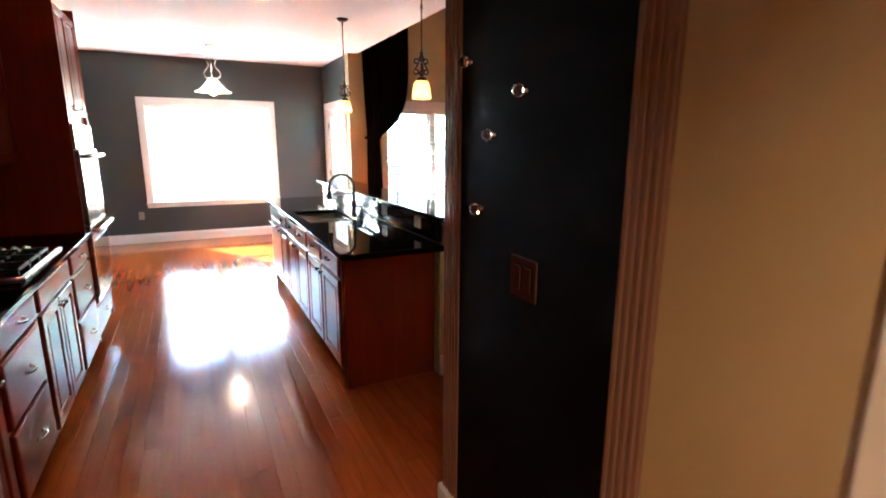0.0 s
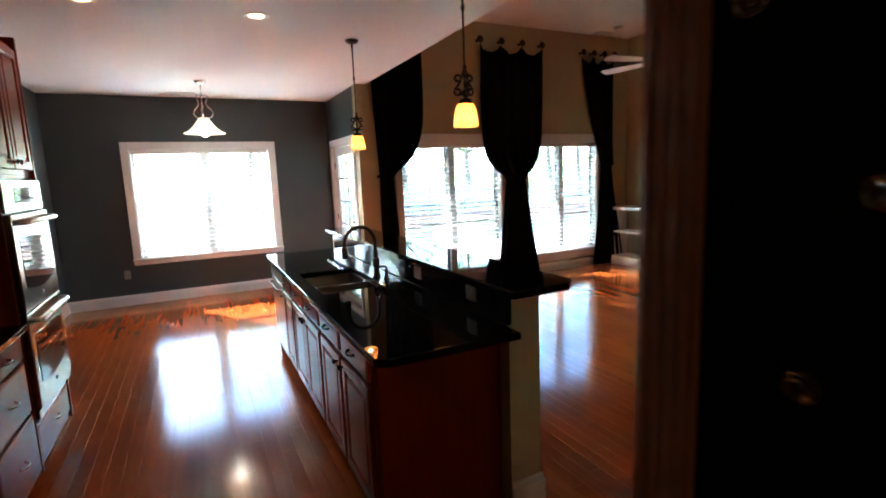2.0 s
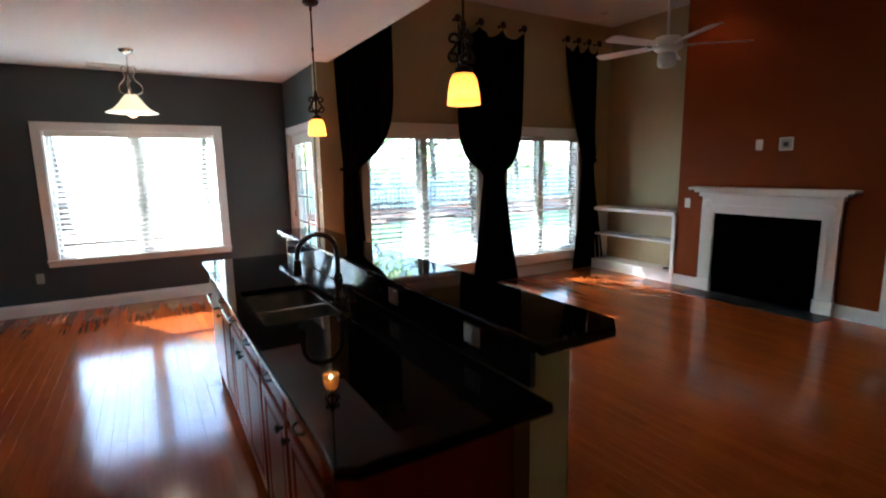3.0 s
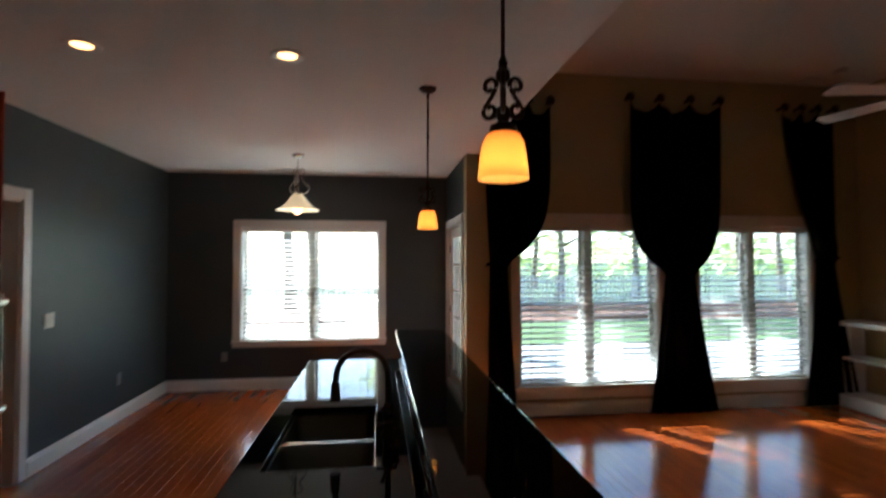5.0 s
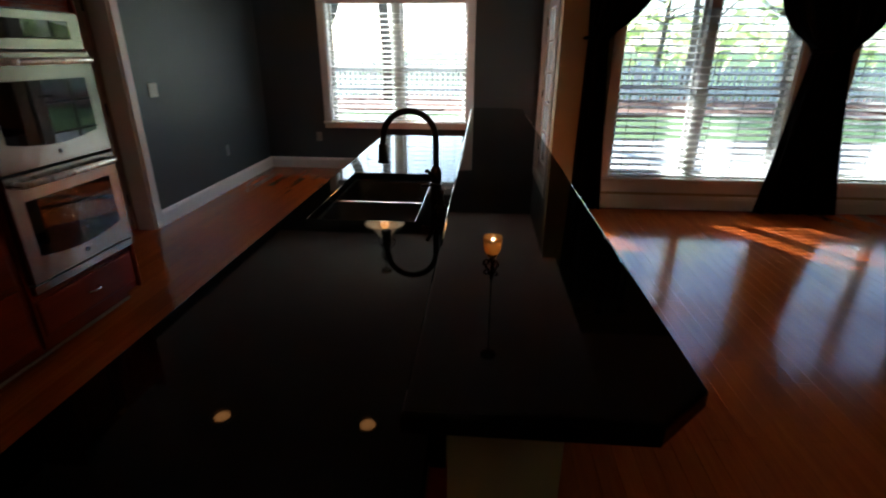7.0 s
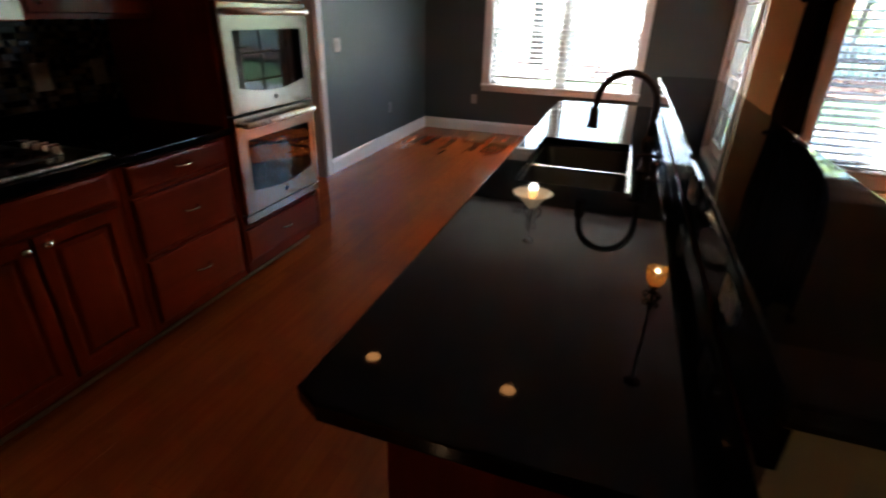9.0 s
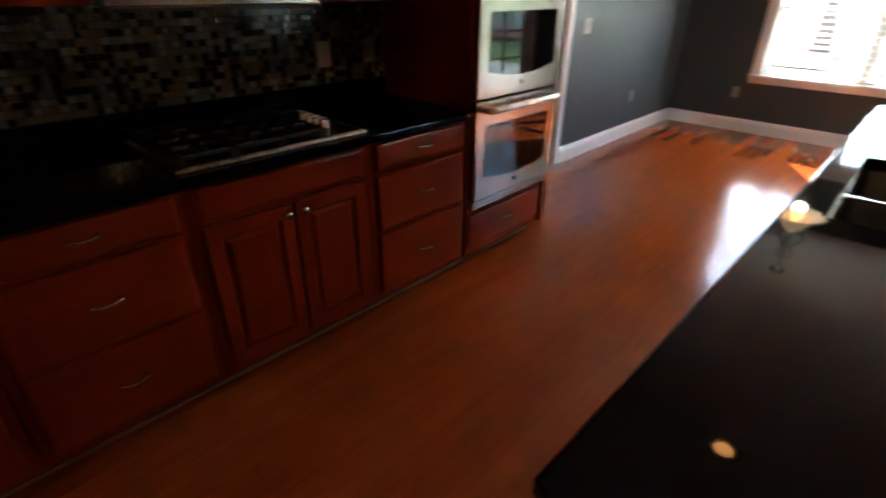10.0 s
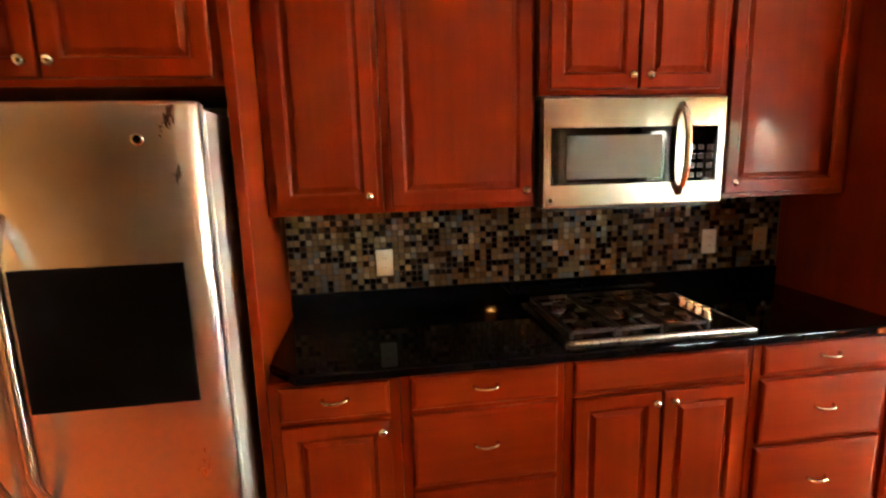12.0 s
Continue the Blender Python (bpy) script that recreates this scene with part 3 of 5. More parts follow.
def crown(x, y0, y1):
    bm = bm_new()
    prof = [(0, 0), (0.012, 0), (0.016, 0.02), (0.045, 0.05), (0.052, 0.07), (0.052, 0.08), (0, 0.08)]
    rings = [[bm.verts.new((x + d, y, UT - 0.002 + h)) for d, h in prof] for y in (y0, y1)]
    k = len(prof)
    for i in range(k):
        bm.faces.new((rings[0][i], rings[0][(i + 1) % k], rings[1][(i + 1) % k], rings[1][i]))
    bm.faces.new(rings[0])
    bm.faces.new(list(reversed(rings[1])))
    add_box(bm, 0.004, x + 0.001, y0, y1, UT + 0.002, UT + 0.075)
    bmesh.ops.recalc_face_normals(bm, faces=bm.faces[:])
    return bm


tagged(part("crown_moulding", crown(0.33, -1.0, 1.37), CHERRY_H), "cherry crown moulding on top of the wall cabinets", "moulding")


# ---- oven tower ----
def bowed_pane(x0, x1, y0, y1, z0, z1, sag):
    """A thin pane across x whose lower edge bows downwards."""
    bm = bm_new()
    pts = [(y0, z1), (y1, z1)] + [(y1 + (y0 - y1) * k / 10, z0 - sag * math.sin(math.pi * k / 10)) for k in range(11)]
    f = bm.faces.new([bm.verts.new((x1, y, z)) for y, z in pts])
    r = bmesh.ops.extrude_face_region(bm, geom=[f])
    bmesh.ops.translate(bm, verts=[v for v in r["geom"] if isinstance(v, bmesh.types.BMVert)], vec=(x0 - x1, 0, 0))
    bmesh.ops.recalc_face_normals(bm, faces=bm.faces[:])
    return bm


def oven_tower():
    t = thing("oven_cabinet", "tall cherry oven cabinet with a drawer below", "cabinet")
    y0, y1 = 1.376, 2.12
    part("side_panel", box(0.004, 0.635, y0, y0 + 0.02, 0.1, UT + 0.06, 0.002), CHERRY, t)
    part("side_panel", box(0.004, 0.635, y1 - 0.02, y1, 0.1, UT + 0.06, 0.002), CHERRY, t)
    part("back_panel", box(0.004, 0.03, y0 + 0.02, y1 - 0.02, 0.1, UT + 0.06), CHERRY, t)
    part("shelf", box(0.03, 0.61, y0 + 0.02, y1 - 0.02, 0.355, 0.380), CHERRY_H, t)
    part("shelf", box(0.03, 0.61, y0 + 0.02, y1 - 0.02, 1.660, 1.685), CHERRY_H, t)
    part("toe_kick", box(0.004, 0.522, y0, y1, 0, 0.1), CHERRY_H, t)
    d = part("drawer", raised_panel(0.612, 1, y0 + 0.03, y1 - 0.03, 0.150, 0.342, flat=True), CHERRY_H, t)
    bow_pull(d, 0.632, (y0 + y1) / 2, 0.252, 1)
    part("bottom_rail", box(0.58, 0.612, y0 + 0.02, y1 - 0.02, 0.1, 0.354), CHERRY_H, t)
    for a, b in ((y0 + 0.03, 1.744), (1.752, y1 - 0.03)):
        dd = part("door", raised_panel(0.612, 1, a, b, 1.715, UT - 0.02), CHERRY, t)
        knob(dd, 0.632, (b - 0.03) if a < 1.5 else (a + 0.03), 1.755, 1)
    part("upper_body", box(0.03, 0.611, y0 + 0.02, y1 - 0.02, 1.686, UT), CHERRY, t)
    o = thing("double_oven", "stainless steel double wall oven with dark windows", "oven")
    a, b = y0 + 0.022, y1 - 0.022
    part("body", box(0.05, 0.625, a, b, 0.382, 1.658), GREY_CASE, o)
    part("control_panel", box(0.626, 0.650, a, b, 1.482, 1.655, 0.004), OVEN_STEEL, o)
    part("display", box(0.6505, 0.653, a + 0.18, b - 0.08, 1.53, 1.615, 0.001), BLACK_GLASS, o, "black glass oven display")
    for z0, z1 in ((0.962, 1.475), (0.438, 0.955)):
        dr = part("oven_door", box(0.626, 0.668, a, b, z0, z1, 0.006, 2), OVEN_STEEL, o)
        part("oven_window", bowed_pane(0.6675, 0.6705, a + 0.075, b - 0.075, z0 + 0.125, z1 - 0.125, 0.032), BLACK_GLASS, dr, "dark reflective oven window")
        zh = z1 - 0.042
        part("door_handle", tube([(0.668, a + 0.05, zh), (0.705, a + 0.05, zh), (0.715, a + 0.07, zh), (0.715, b - 0.07, zh), (0.705, b - 0.05, zh), (0.668, b - 0.05, zh)], 0.016, 12), STEEL, dr, "round stainless bar handle")
        part("badge", box(0.668, 0.6695, (a + b) / 2 - 0.012, (a + b) / 2 + 0.012, z0 + 0.045, z0 + 0.065), PLASTIC_D, dr)
    part("vent_trim", box(0.626, 0.655, a, b, 0.384, 0.430, 0.003), OVEN_STEEL, o)


oven_tower()


# ---- cooktop ----
def cooktop():
    c = thing("gas_cooktop", "stainless gas cooktop with cast iron grates and knobs", "cooktop", (0.03, -0.008, 0.918))
    part("tray", slab([(0.075, 0.025), (0.585, 0.025), (0.585, 0.775), (0.075, 0.775)], 0.0, 0.012, 0.005), STEEL, c, "stainless tray with a raised rim")
    part("well", box(0.093, 0.567, 0.043, 0.757, 0.0125, 0.0145), COOK_STEEL, c, "dark polished burner well")
    for x, y, r in ((0.20, 0.15, 0.036), (0.44, 0.15, 0.045), (0.32, 0.325, 0.055), (0.20, 0.50, 0.045), (0.44, 0.50, 0.036)):
        b = part("burner", lathe([(r * 1.3, 0), (r * 1.3, 0.006), (r, 0.008), (r, 0.011), (r * 0.9, 0.013)], 18, (x, y, 0.0148)), COOK_STEEL, c)
        part("burner_cap", lathe([(r * 0.85, 0), (r * 0.85, 0.003), (r * 0.7, 0.005)], 18, (x, y, 0.0279)), BLACK_IRON, b)
    for y0, y1 in ((0.055, 0.235), (0.24, 0.415), (0.42, 0.60)):
        bm = bm_new()
        for y in (y0, y1 - 0.014):
            add_box(bm, 0.10, 0.56, y, y + 0.014, 0.033, 0.048, 0.004)
        for x in (0.10, 0.546):
            add_box(bm, x, x + 0.014, y0 + 0.014, y1 - 0.014, 0.033, 0.048, 0.004)
        for x in (0.20, 0.325, 0.44):
            for a, b in ((y0 + 0.014, (y0 + y1) / 2 - 0.022), ((y0 + y1) / 2 + 0.022, y1 - 0.014)):
                add_box(bm, x - 0.006, x + 0.006, a, b, 0.036, 0.050, 0.004)
        for a, b in ((0.114, 0.165), (0.235, 0.29), (0.36, 0.405), (0.475, 0.546)):
            add_box(bm, a, b, (y0 + y1) / 2 - 0.006, (y0 + y1) / 2 + 0.006, 0.036, 0.050, 0.004)
        for x in (0.103, 0.543):
            for y in (y0, y1 - 0.014):
                add_box(bm, x, x + 0.014, y, y + 0.014, 0.0145, 0.033)
        part("grate", bm, BLACK_IRON, c)
    for k in range(4):
        kn = part("control_knob", lathe([(0.024, 0), (0.024, 0.005), (0.019, 0.009), (0.017, 0.030), (0.012, 0.034)], 16, (0.29 + k * 0.052, 0.665, 0.0145)), CHROME, c, "round nickel burner knob")
        part("grip", box(0.285 + k * 0.052, 0.295 + k * 0.052, 0.647, 0.683, 0.046, 0.056, 0.003), CHROME, kn)


cooktop()


# ---- microwave ----
def microwave():
    m = thing("microwave", "stainless over-range microwave with a curved handle", "microwave")
    y0, y1, z0, z1 = 0.008, 0.749, 1.385, 1.792
    part("body", box(0.004, 0.36, y0, y1, z0, z1, 0.003), PLASTIC_D, m)
    part("front_frame", box(0.361, 0.398, y0, y1, z0, z1, 0.006, 2), OVEN_STEEL, m)
    part("vent_strip", box(0.362, 0.396, y0 + 0.01, y1 - 0.01, z0 - 0.012, z0 - 0.001), PLASTIC_D, m)
    w = part("window", box(0.3985, 0.4015, y0 + 0.03, y1 - 0.21, z0 + 0.085, z1 - 0.11, 0.001), BLACK_GLASS, m, "dark microwave door window")
    part("window_screen", box(0.4016, 0.4026, y0 + 0.09, y1 - 0.27, z0 + 0.105, z1 - 0.14), mat("grey_mesh_screen", (0.10, 0.10, 0.10), 0.25, grain=0.3, scale=(300, 300, 300)), w)
    part("keypad", box(0.3985, 0.4015, y1 - 0.17, y1 - 0.035, z0 + 0.085, z1 - 0.11, 0.001), BLACK_GLASS, m, "black touch keypad")
    for r in range(4):
        for q in range(3):
            part("key", box(0.4016, 0.4022, y1 - 0.155 + q * 0.037, y1 - 0.13 + q * 0.037, z0 + 0.10 + r * 0.035, z0 + 0.12 + r * 0.035), BLACK_IRON, m)
    yh = y1 - 0.192
    pts = [(0.398 + 0.055 * math.sin(math.pi * k / 10) ** 0.6, yh, z0 + 0.04 + 0.34 * k / 10) for k in range(11)]
    part("handle", tube(pts, 0.012, 10), CHROME, m, "bowed polished handle")
    part("badge", lathe([(0.008, 0), (0.007, 0.002)], 12, (0.398, y0 + 0.03, z0 + 0.03), 'X'), PLASTIC_D, m)


microwave()


# ---- refrigerator ----
def bowed_front(x0, x1, y0, y1, z0, z1):
    """A door skin whose front is nearly flat and rolls back in a wide curve at its two sides."""
    bm = bm_new()
    n, deep = 28, x1 - x0
    prof = []
    for k in range(n + 1):
        u = -math.cos(math.pi * k / n)
        prof.append((x0 + deep * max(0.0, 1 - abs(u) ** 14) ** 0.5 * (0.93 + 0.07 * (1 - u * u)), (y0 + y1) / 2 + u * (y1 - y0) / 2))
    rings = []
    for z, back in ((z0, 0.004), (z0 + 0.004, 0.0), (z1 - 0.012, 0.0), (z1 - 0.003, 0.004), (z1, 0.012)):
        rings.append([bm.verts.new((max(x0, x - back), y, z)) for x, y in prof])
    for a, b in zip(rings, rings[1:]):
        for p, q, r, t in zip(a, a[1:], b[1:], b):
            bm.faces.new((p, q, r, t)).smooth = True
    bm.faces.new(rings[0])
    bm.faces.new(list(reversed(rings[-1])))
    for a, b in zip(rings, rings[1:]):
        bm.faces.new((a[0], b[0], b[-1], a[-1]))
    bmesh.ops.recalc_face_normals(bm, faces=bm.faces[:])
    return bm


def fridge():
    f = thing("refrigerator", "stainless side-by-side refrigerator in a cherry surround", "refrigerator")
    y0, y1, xf = -1.985, -1.075, 0.775
    part("case", box(0.05, 0.70, y0, y1, 0.03, 1.735, 0.004), CASE_LIGHT, f, "grey side case")
    part("grille", box(0.62, 0.69, y0 + 0.01, y1 - 0.01, 0.0, 0.10, 0.003), PLASTIC_D, f)
    for a, b in ((y0, -1.628), (-1.618, y1)):
        d = part("door", box(0.702, 0.728, a, b, 0.105, 1.748, 0.003), CASE_LIGHT, f, "light grey door edge")
        part("front_skin", bowed_front(0.7285, xf, a, b, 0.105, 1.752), STEEL_V, d, "brushed stainless door skin with rounded sides")
        yh = b - 0.045 if a == y0 else a + 0.040
        pts = [(xf - 0.010 + 0.066 * min(1, math.sin(math.pi * k / 12) * 2.2), yh, 0.62 + 0.85 * k / 12) for k in range(13)]
        part("door_handle", tube(pts, 0.013, 10), STEEL, d, "bowed stainless handle")
    part("badge", lathe([(0.017, 0), (0.017, 0.002), (0.012, 0.0045)], 20, (xf - 0.002, -1.225, 1.655), 'X'), CHROME, f, "small round metal badge")
    p = thing("message_board", "matt black rectangular board on the refrigerator door", "board")
    part("sheet", box(xf + 0.0005, xf + 0.006, -1.585, -1.147, 0.92, 1.325, 0.002), BOARD_BLACK, p)
    return f


fridge()

# ---- island ----
FI = 2.10                                 # plane of the island's cabinet fronts, which look towards the kitchen
DARKPULL = BRONZE
base_unit("island_cabinet", FI, -1, 2.713, 0.10, 0.58, [("drawer", 0.13, 0.56, 0.735, 0.855, DARKPULL), ("door", 0.13, 0.56, 0.135, 0.705, "hi")], "cherry island cabinet with one drawer over a door")
base_unit("island_cabinet", FI, -1, 2.713, 0.58, 1.04, [("drawer", 0.60, 1.02, 0.735, 0.855, DARKPULL), ("door", 0.60, 1.02, 0.135, 0.705, "lo")], "cherry island cabinet with one drawer over a door")
base_unit("island_sink_cabinet", FI, -1, 2.713, 1.04, 1.96, [("drawer", 1.07, 1.49, 0.735, 0.855, DARKPULL), ("drawer", 1.51, 1.93, 0.735, 0.855, DARKPULL), ("door", 1.07, 1.495, 0.135, 0.705, "hi"), ("door", 1.505, 1.93, 0.135, 0.705, "lo")], "cherry island sink cabinet with two doors", 0.66)
base_unit("island_cabinet", FI, -1, 2.713, 1.96, 2.36, [("drawer", 1.98, 2.34, 0.735, 0.855, DARKPULL), ("door", 1.98, 2.34, 0.135, 0.705, "hi")], "cherry island cabinet with one drawer over a door")
sr = thing("sink_front_frame", "cherry rails round the sink opening", "rail")
part("front_rail", box(FI, FI + 0.02, 1.042, 1.958, 0.661, 0.88), CHERRY_H, sr)
part("back_rail", box(2.69, 2.712, 1.042, 1.958, 0.661, 0.88), CHERRY_H, sr)
tagged(part("island_end_panel", box(FI + 0.005, 2.7125, 0.078, 0.0985, 0.0, 0.88, 0.002), CHERRY), "flat dark cherry end panel of the island", "panel")


def dishwasher():
    d = thing("dishwasher", "stainless dishwasher built into the island end", "dishwasher")
    part("body", box(FI + 0.02, 2.70, 2.365, 2.965, 0.10, 0.878), GREY_CASE, d)
    part("door", box(FI - 0.02, FI + 0.018, 2.368, 2.962, 0.12, 0.74, 0.006, 2), STEEL_V, d)
    part("control_panel", box(FI - 0.022, FI + 0.018, 2.368, 2.962, 0.745, 0.876, 0.006, 2), STEEL_V, d)
    part("handle", tube([(FI - 0.02, 2.44, 0.69), (FI - 0.05, 2.44, 0.69), (FI - 0.055, 2.46, 0.69), (FI - 0.055, 2.87, 0.69), (FI - 0.05, 2.89, 0.69), (FI - 0.02, 2.89, 0.69)], 0.007, 10), BRONZE, d)
    part("toe_kick", box(FI + 0.06, 2.70, 2.365, 2.965, 0, 0.10), PLASTIC_D, d)


dishwasher()
tagged(part("island_far_panel", box(FI + 0.003, 2.7125, 2.968, 2.990, 0.0, 0.88, 0.002), CHERRY), "flat cherry far end panel of the island", "panel")

# worktop with a cut-out for the sink
SK = (2.135, 2.52, 1.10, 1.83)


def island_top():
    bm = bm_new()
    x0, x1, y0, y1 = 2.04, 2.689, -0.125, 3.03
    z0, z1 = 0.884, 0.920
    add = lambda pts: bm.faces.new([bm.verts.new((x, y, z1)) for x, y in pts])
    add([(x0 + 0.05, y0), (x1, y0), (x1, SK[2]), (SK[1], SK[2]), (SK[0], SK[2]), (x0, SK[2]), (x0, y0 + 0.03)])
    add([(x0, SK[2]), (SK[0], SK[2]), (SK[0], SK[3]), (x0, SK[3])])
    add([(SK[1], SK[2]), (x1, SK[2]), (x1, SK[3]), (SK[1], SK[3])])
    add([(x0, SK[3]), (SK[0], SK[3]), (SK[1], SK[3]), (x1, SK[3]), (x1, y1), (x0 + 0.03, y1), (x0, y1 - 0.03)])
    bmesh.ops.remove_doubles(bm, verts=bm.verts[:], dist=1e-5)
    r = bmesh.ops.extrude_face_region(bm, geom=bm.faces[:])
    bmesh.ops.translate(bm, verts=[v for v in r["geom"] if isinstance(v, bmesh.types.BMVert)], vec=(0, 0, z0 - z1))
    bmesh.ops.recalc_face_normals(bm, faces=bm.faces[:])
    es = [e for e in bm.edges if e.is_manifold and e.calc_face_angle(0) > 1.0 and abs(e.verts[0].co.z - e.verts[1].co.z) < 1e-6]
    bmesh.ops.bevel(bm, geom=es, offset=0.007, segments=3, affect='EDGES', profile=0.5)
    return bm


tagged(part("island_worktop", island_top(), GRANITE), "polished black granite island worktop with clipped corners", "worktop")


def sink():
    s = thing("kitchen_sink", "stainless double-bowl sink set under black granite", "sink", (0, 0, 0.884))
    ym = 1.455
    for y0, y1 in ((SK[2], ym - 0.012), (ym + 0.012, SK[3])):
        bm = bm_new()
        x0, x1 = SK[0], SK[1]
        lv = [(0.0, 0.0), (0.006, -0.01), (0.012, -0.15), (0.03, -0.185), (0.06, -0.195)]
        rings = []
        for ins, z in lv:
            pts = []
            rad = 0.05
            for cx, cy, a0 in ((x1 - ins - rad, y1 - ins - rad, 0), (x0 + ins + rad, y1 - ins - rad, 90), (x0 + ins + rad, y0 + ins + rad, 180), (x1 - ins - rad, y0 + ins + rad, 270)):
                for k in range(5):
                    a = radians(a0 + 22.5 * k)
                    pts.append(bm.verts.new((cx + rad * math.cos(a), cy + rad * math.sin(a), z)))
            rings.append(pts)
        n = len(rings[0])
        for a, b in zip(rings, rings[1:]):
            for k in range(n):
                f = bm.faces.new((a[k], a[(k + 1) % n], b[(k + 1) % n], b[k]))
                f.smooth = True
        bm.faces.new(rings[-1])
        bmesh.ops.solidify(bm, geom=bm.faces[:], thickness=0.002)
        bowl = part("bowl", bm, SINK_STEEL_SHADED, s)
        part("drain", lathe([(0.045, 0), (0.045, 0.003), (0.03, 0.002)], 18, ((x0 + x1) / 2, (y0 + y1) / 2, -0.194)), CHROME, bowl)
    part("divider", box(SK[0], SK[1], ym - 0.012, ym + 0.012, -0.02, -0.001, 0.004, 2), STEEL, s)
    part("flange", wall_ring(), STEEL, s)


def wall_ring():
    bm = bm_new()
    x0, x1, y0, y1 = SK
    for a, b, c, d in ((x0 - 0.012, x0 + 0.004, y0 - 0.012, y1 + 0.012), (x1 - 0.004, x1 + 0.012, y0 - 0.012, y1 + 0.012), (x0 + 0.004, x1 - 0.004, y0 - 0.012, y0 + 0.004), (x0 + 0.004, x1 - 0.004, y1 - 0.004, y1 + 0.012)):
        add_box(bm, a, b, c, d, -0.004, -0.001)
    return bm


sink()


def faucet():
    f = thing("kitchen_faucet", "dark bronze gooseneck faucet with a pull-down spray", "faucet", (2.572, 1.40, 0.920))
    part("base", lathe([(0.028, 0), (0.028, 0.006), (0.020, 0.016), (0.019, 0.07), (0.023, 0.08), (0.023, 0.115), (0.014, 0.135)], 18), BRONZE, f)
    pts = [(0, 0, 0.13), (0, 0, 0.215)]
    for k in range(13):
        a = math.pi * k / 12
        pts.append((-0.105 + 0.105 * math.cos(a), 0, 0.245 + 0.105 * math.sin(a)))
    pts.append((-0.213, 0, 0.220))
    part("gooseneck", tube(pts, 0.0125, 12), BRONZE, f)
    part("spray_head", lathe([(0.014, 0.0), (0.018, -0.012), (0.020, -0.06), (0.023, -0.075), (0.019, -0.078)], 16, (-0.213, 0, 0.223)), BRONZE, f)
    part("lever", tube([(0, -0.02, 0.095), (0.0, -0.05, 0.10), (-0.02, -0.10, 0.135), (-0.025, -0.115, 0.14)], 0.008, 8, taper=[1.4, 1, 0.8, 1.0]), BRONZE, f)


faucet()
sd = thing("soap_dispenser", "dark bronze soap dispenser beside the sink", "dispenser", (2.60, 1.28, 0.920))
part("base", lathe([(0.022, 0), (0.022, 0.005), (0.013, 0.012), (0.011, 0.05), (0.015, 0.055), (0.015, 0.065), (0.006, 0.07)], 16), BRONZE, sd)
part("spout", tube([(0, 0, 0.066), (0, 0, 0.085), (-0.03, 0, 0.09), (-0.075, 0, 0.082)], 0.0065, 8), BRONZE, sd)

# knee wall, splash, bar top
KX0, KX1, KY0, KY1 = 2.715, 2.884, 0.005, 3.16
structure("wall_knee", box(KX0, KX1, KY0, KY1, 0, 1.052), BEIGE_PAINT, "khaki beige painted knee wall under the raised bar", "wall")
tagged(part("splash_back", box(2.690, 2.7145, -0.02, 3.03, 0.9205, 1.0515, 0.002), GRANITE), "polished black granite upstand behind the sink", "upstand")
bt = slab([(2.665, -0.105), (2.97, -0.105), (3.048, -0.03), (3.048, 3.22), (2.98, 3.30), (2.72, 3.30), (2.665, 3.24)], 1.056, 1.092)
tagged(part("bar_top", bt, GRANITE), "polished black granite raised bar top", "bar top")
trim = bm_new()
for e, z0, z1 in ((0.012, 1.022, 1.040), (0.022, 1.040, 1.054)):
    add_box(trim, KX0, KX1 + e, KY0 - e, KY0, z0, z1, 0.002)
    add_box(trim, KX1, KX1 + e, KY0, KY1, z0, z1, 0.002)
structure("trim_bar", trim, WHITE_TRIM, "white moulding under the bar top", "trim")
kb = bm_new()
for e, z0, z1 in ((0.018, 0, 0.112), (0.011, 0.112, 0.138)):
    add_box(kb, KX0, KX1 + e, KY0 - e, KY0, z0, z1, 0.002)
    add_box(kb, KX1, KX1 + e, KY0, KY1 + e, z0, z1, 0.002)
structure("baseboard_knee", kb, WHITE_TRIM, "white baseboard round the knee wall", "baseboard")


def plate(parent_name, at, normal, label, kind, w=0.075, h=0.118, gang=1, material=None):
    """A wall plate: sockets or rocker switches; normal: '+x', '-x', '+y' or '-y'."""
    material = material or PLASTIC_W
    turn = {'+x': 90, '-x': -90, '+y': 180, '-y': 0}[normal]
    t = thing(parent_name, label, "outlet" if kind == "outlet" else "switch", at, turn=turn)
    part("cover_plate", box(-w / 2, w / 2, -0.006, 0.0005, -h / 2, h / 2, 0.003), material, t)
    for g in range(gang):
        gx = (g - (gang - 1) / 2) * 0.046
        if kind == "outlet":
            for dz in (0.021, -0.021):
                o = part("socket", lathe([(0.016, 0), (0.016, -0.0022), (0.014, -0.003)], 14, (gx, -0.006, dz), 'Y'), material, t)
                for sx in (-0.006, 0.006):
                    part("slot", box(gx + sx - 0.001, gx + sx + 0.001, -0.0095, -0.0088, dz - 0.004, dz + 0.004), PLASTIC_D, o)
        else:
            part("rocker", box(gx - 0.016, gx + 0.016, -0.010, -0.006, -0.034, 0.034, 0.002), material, t)
    return t


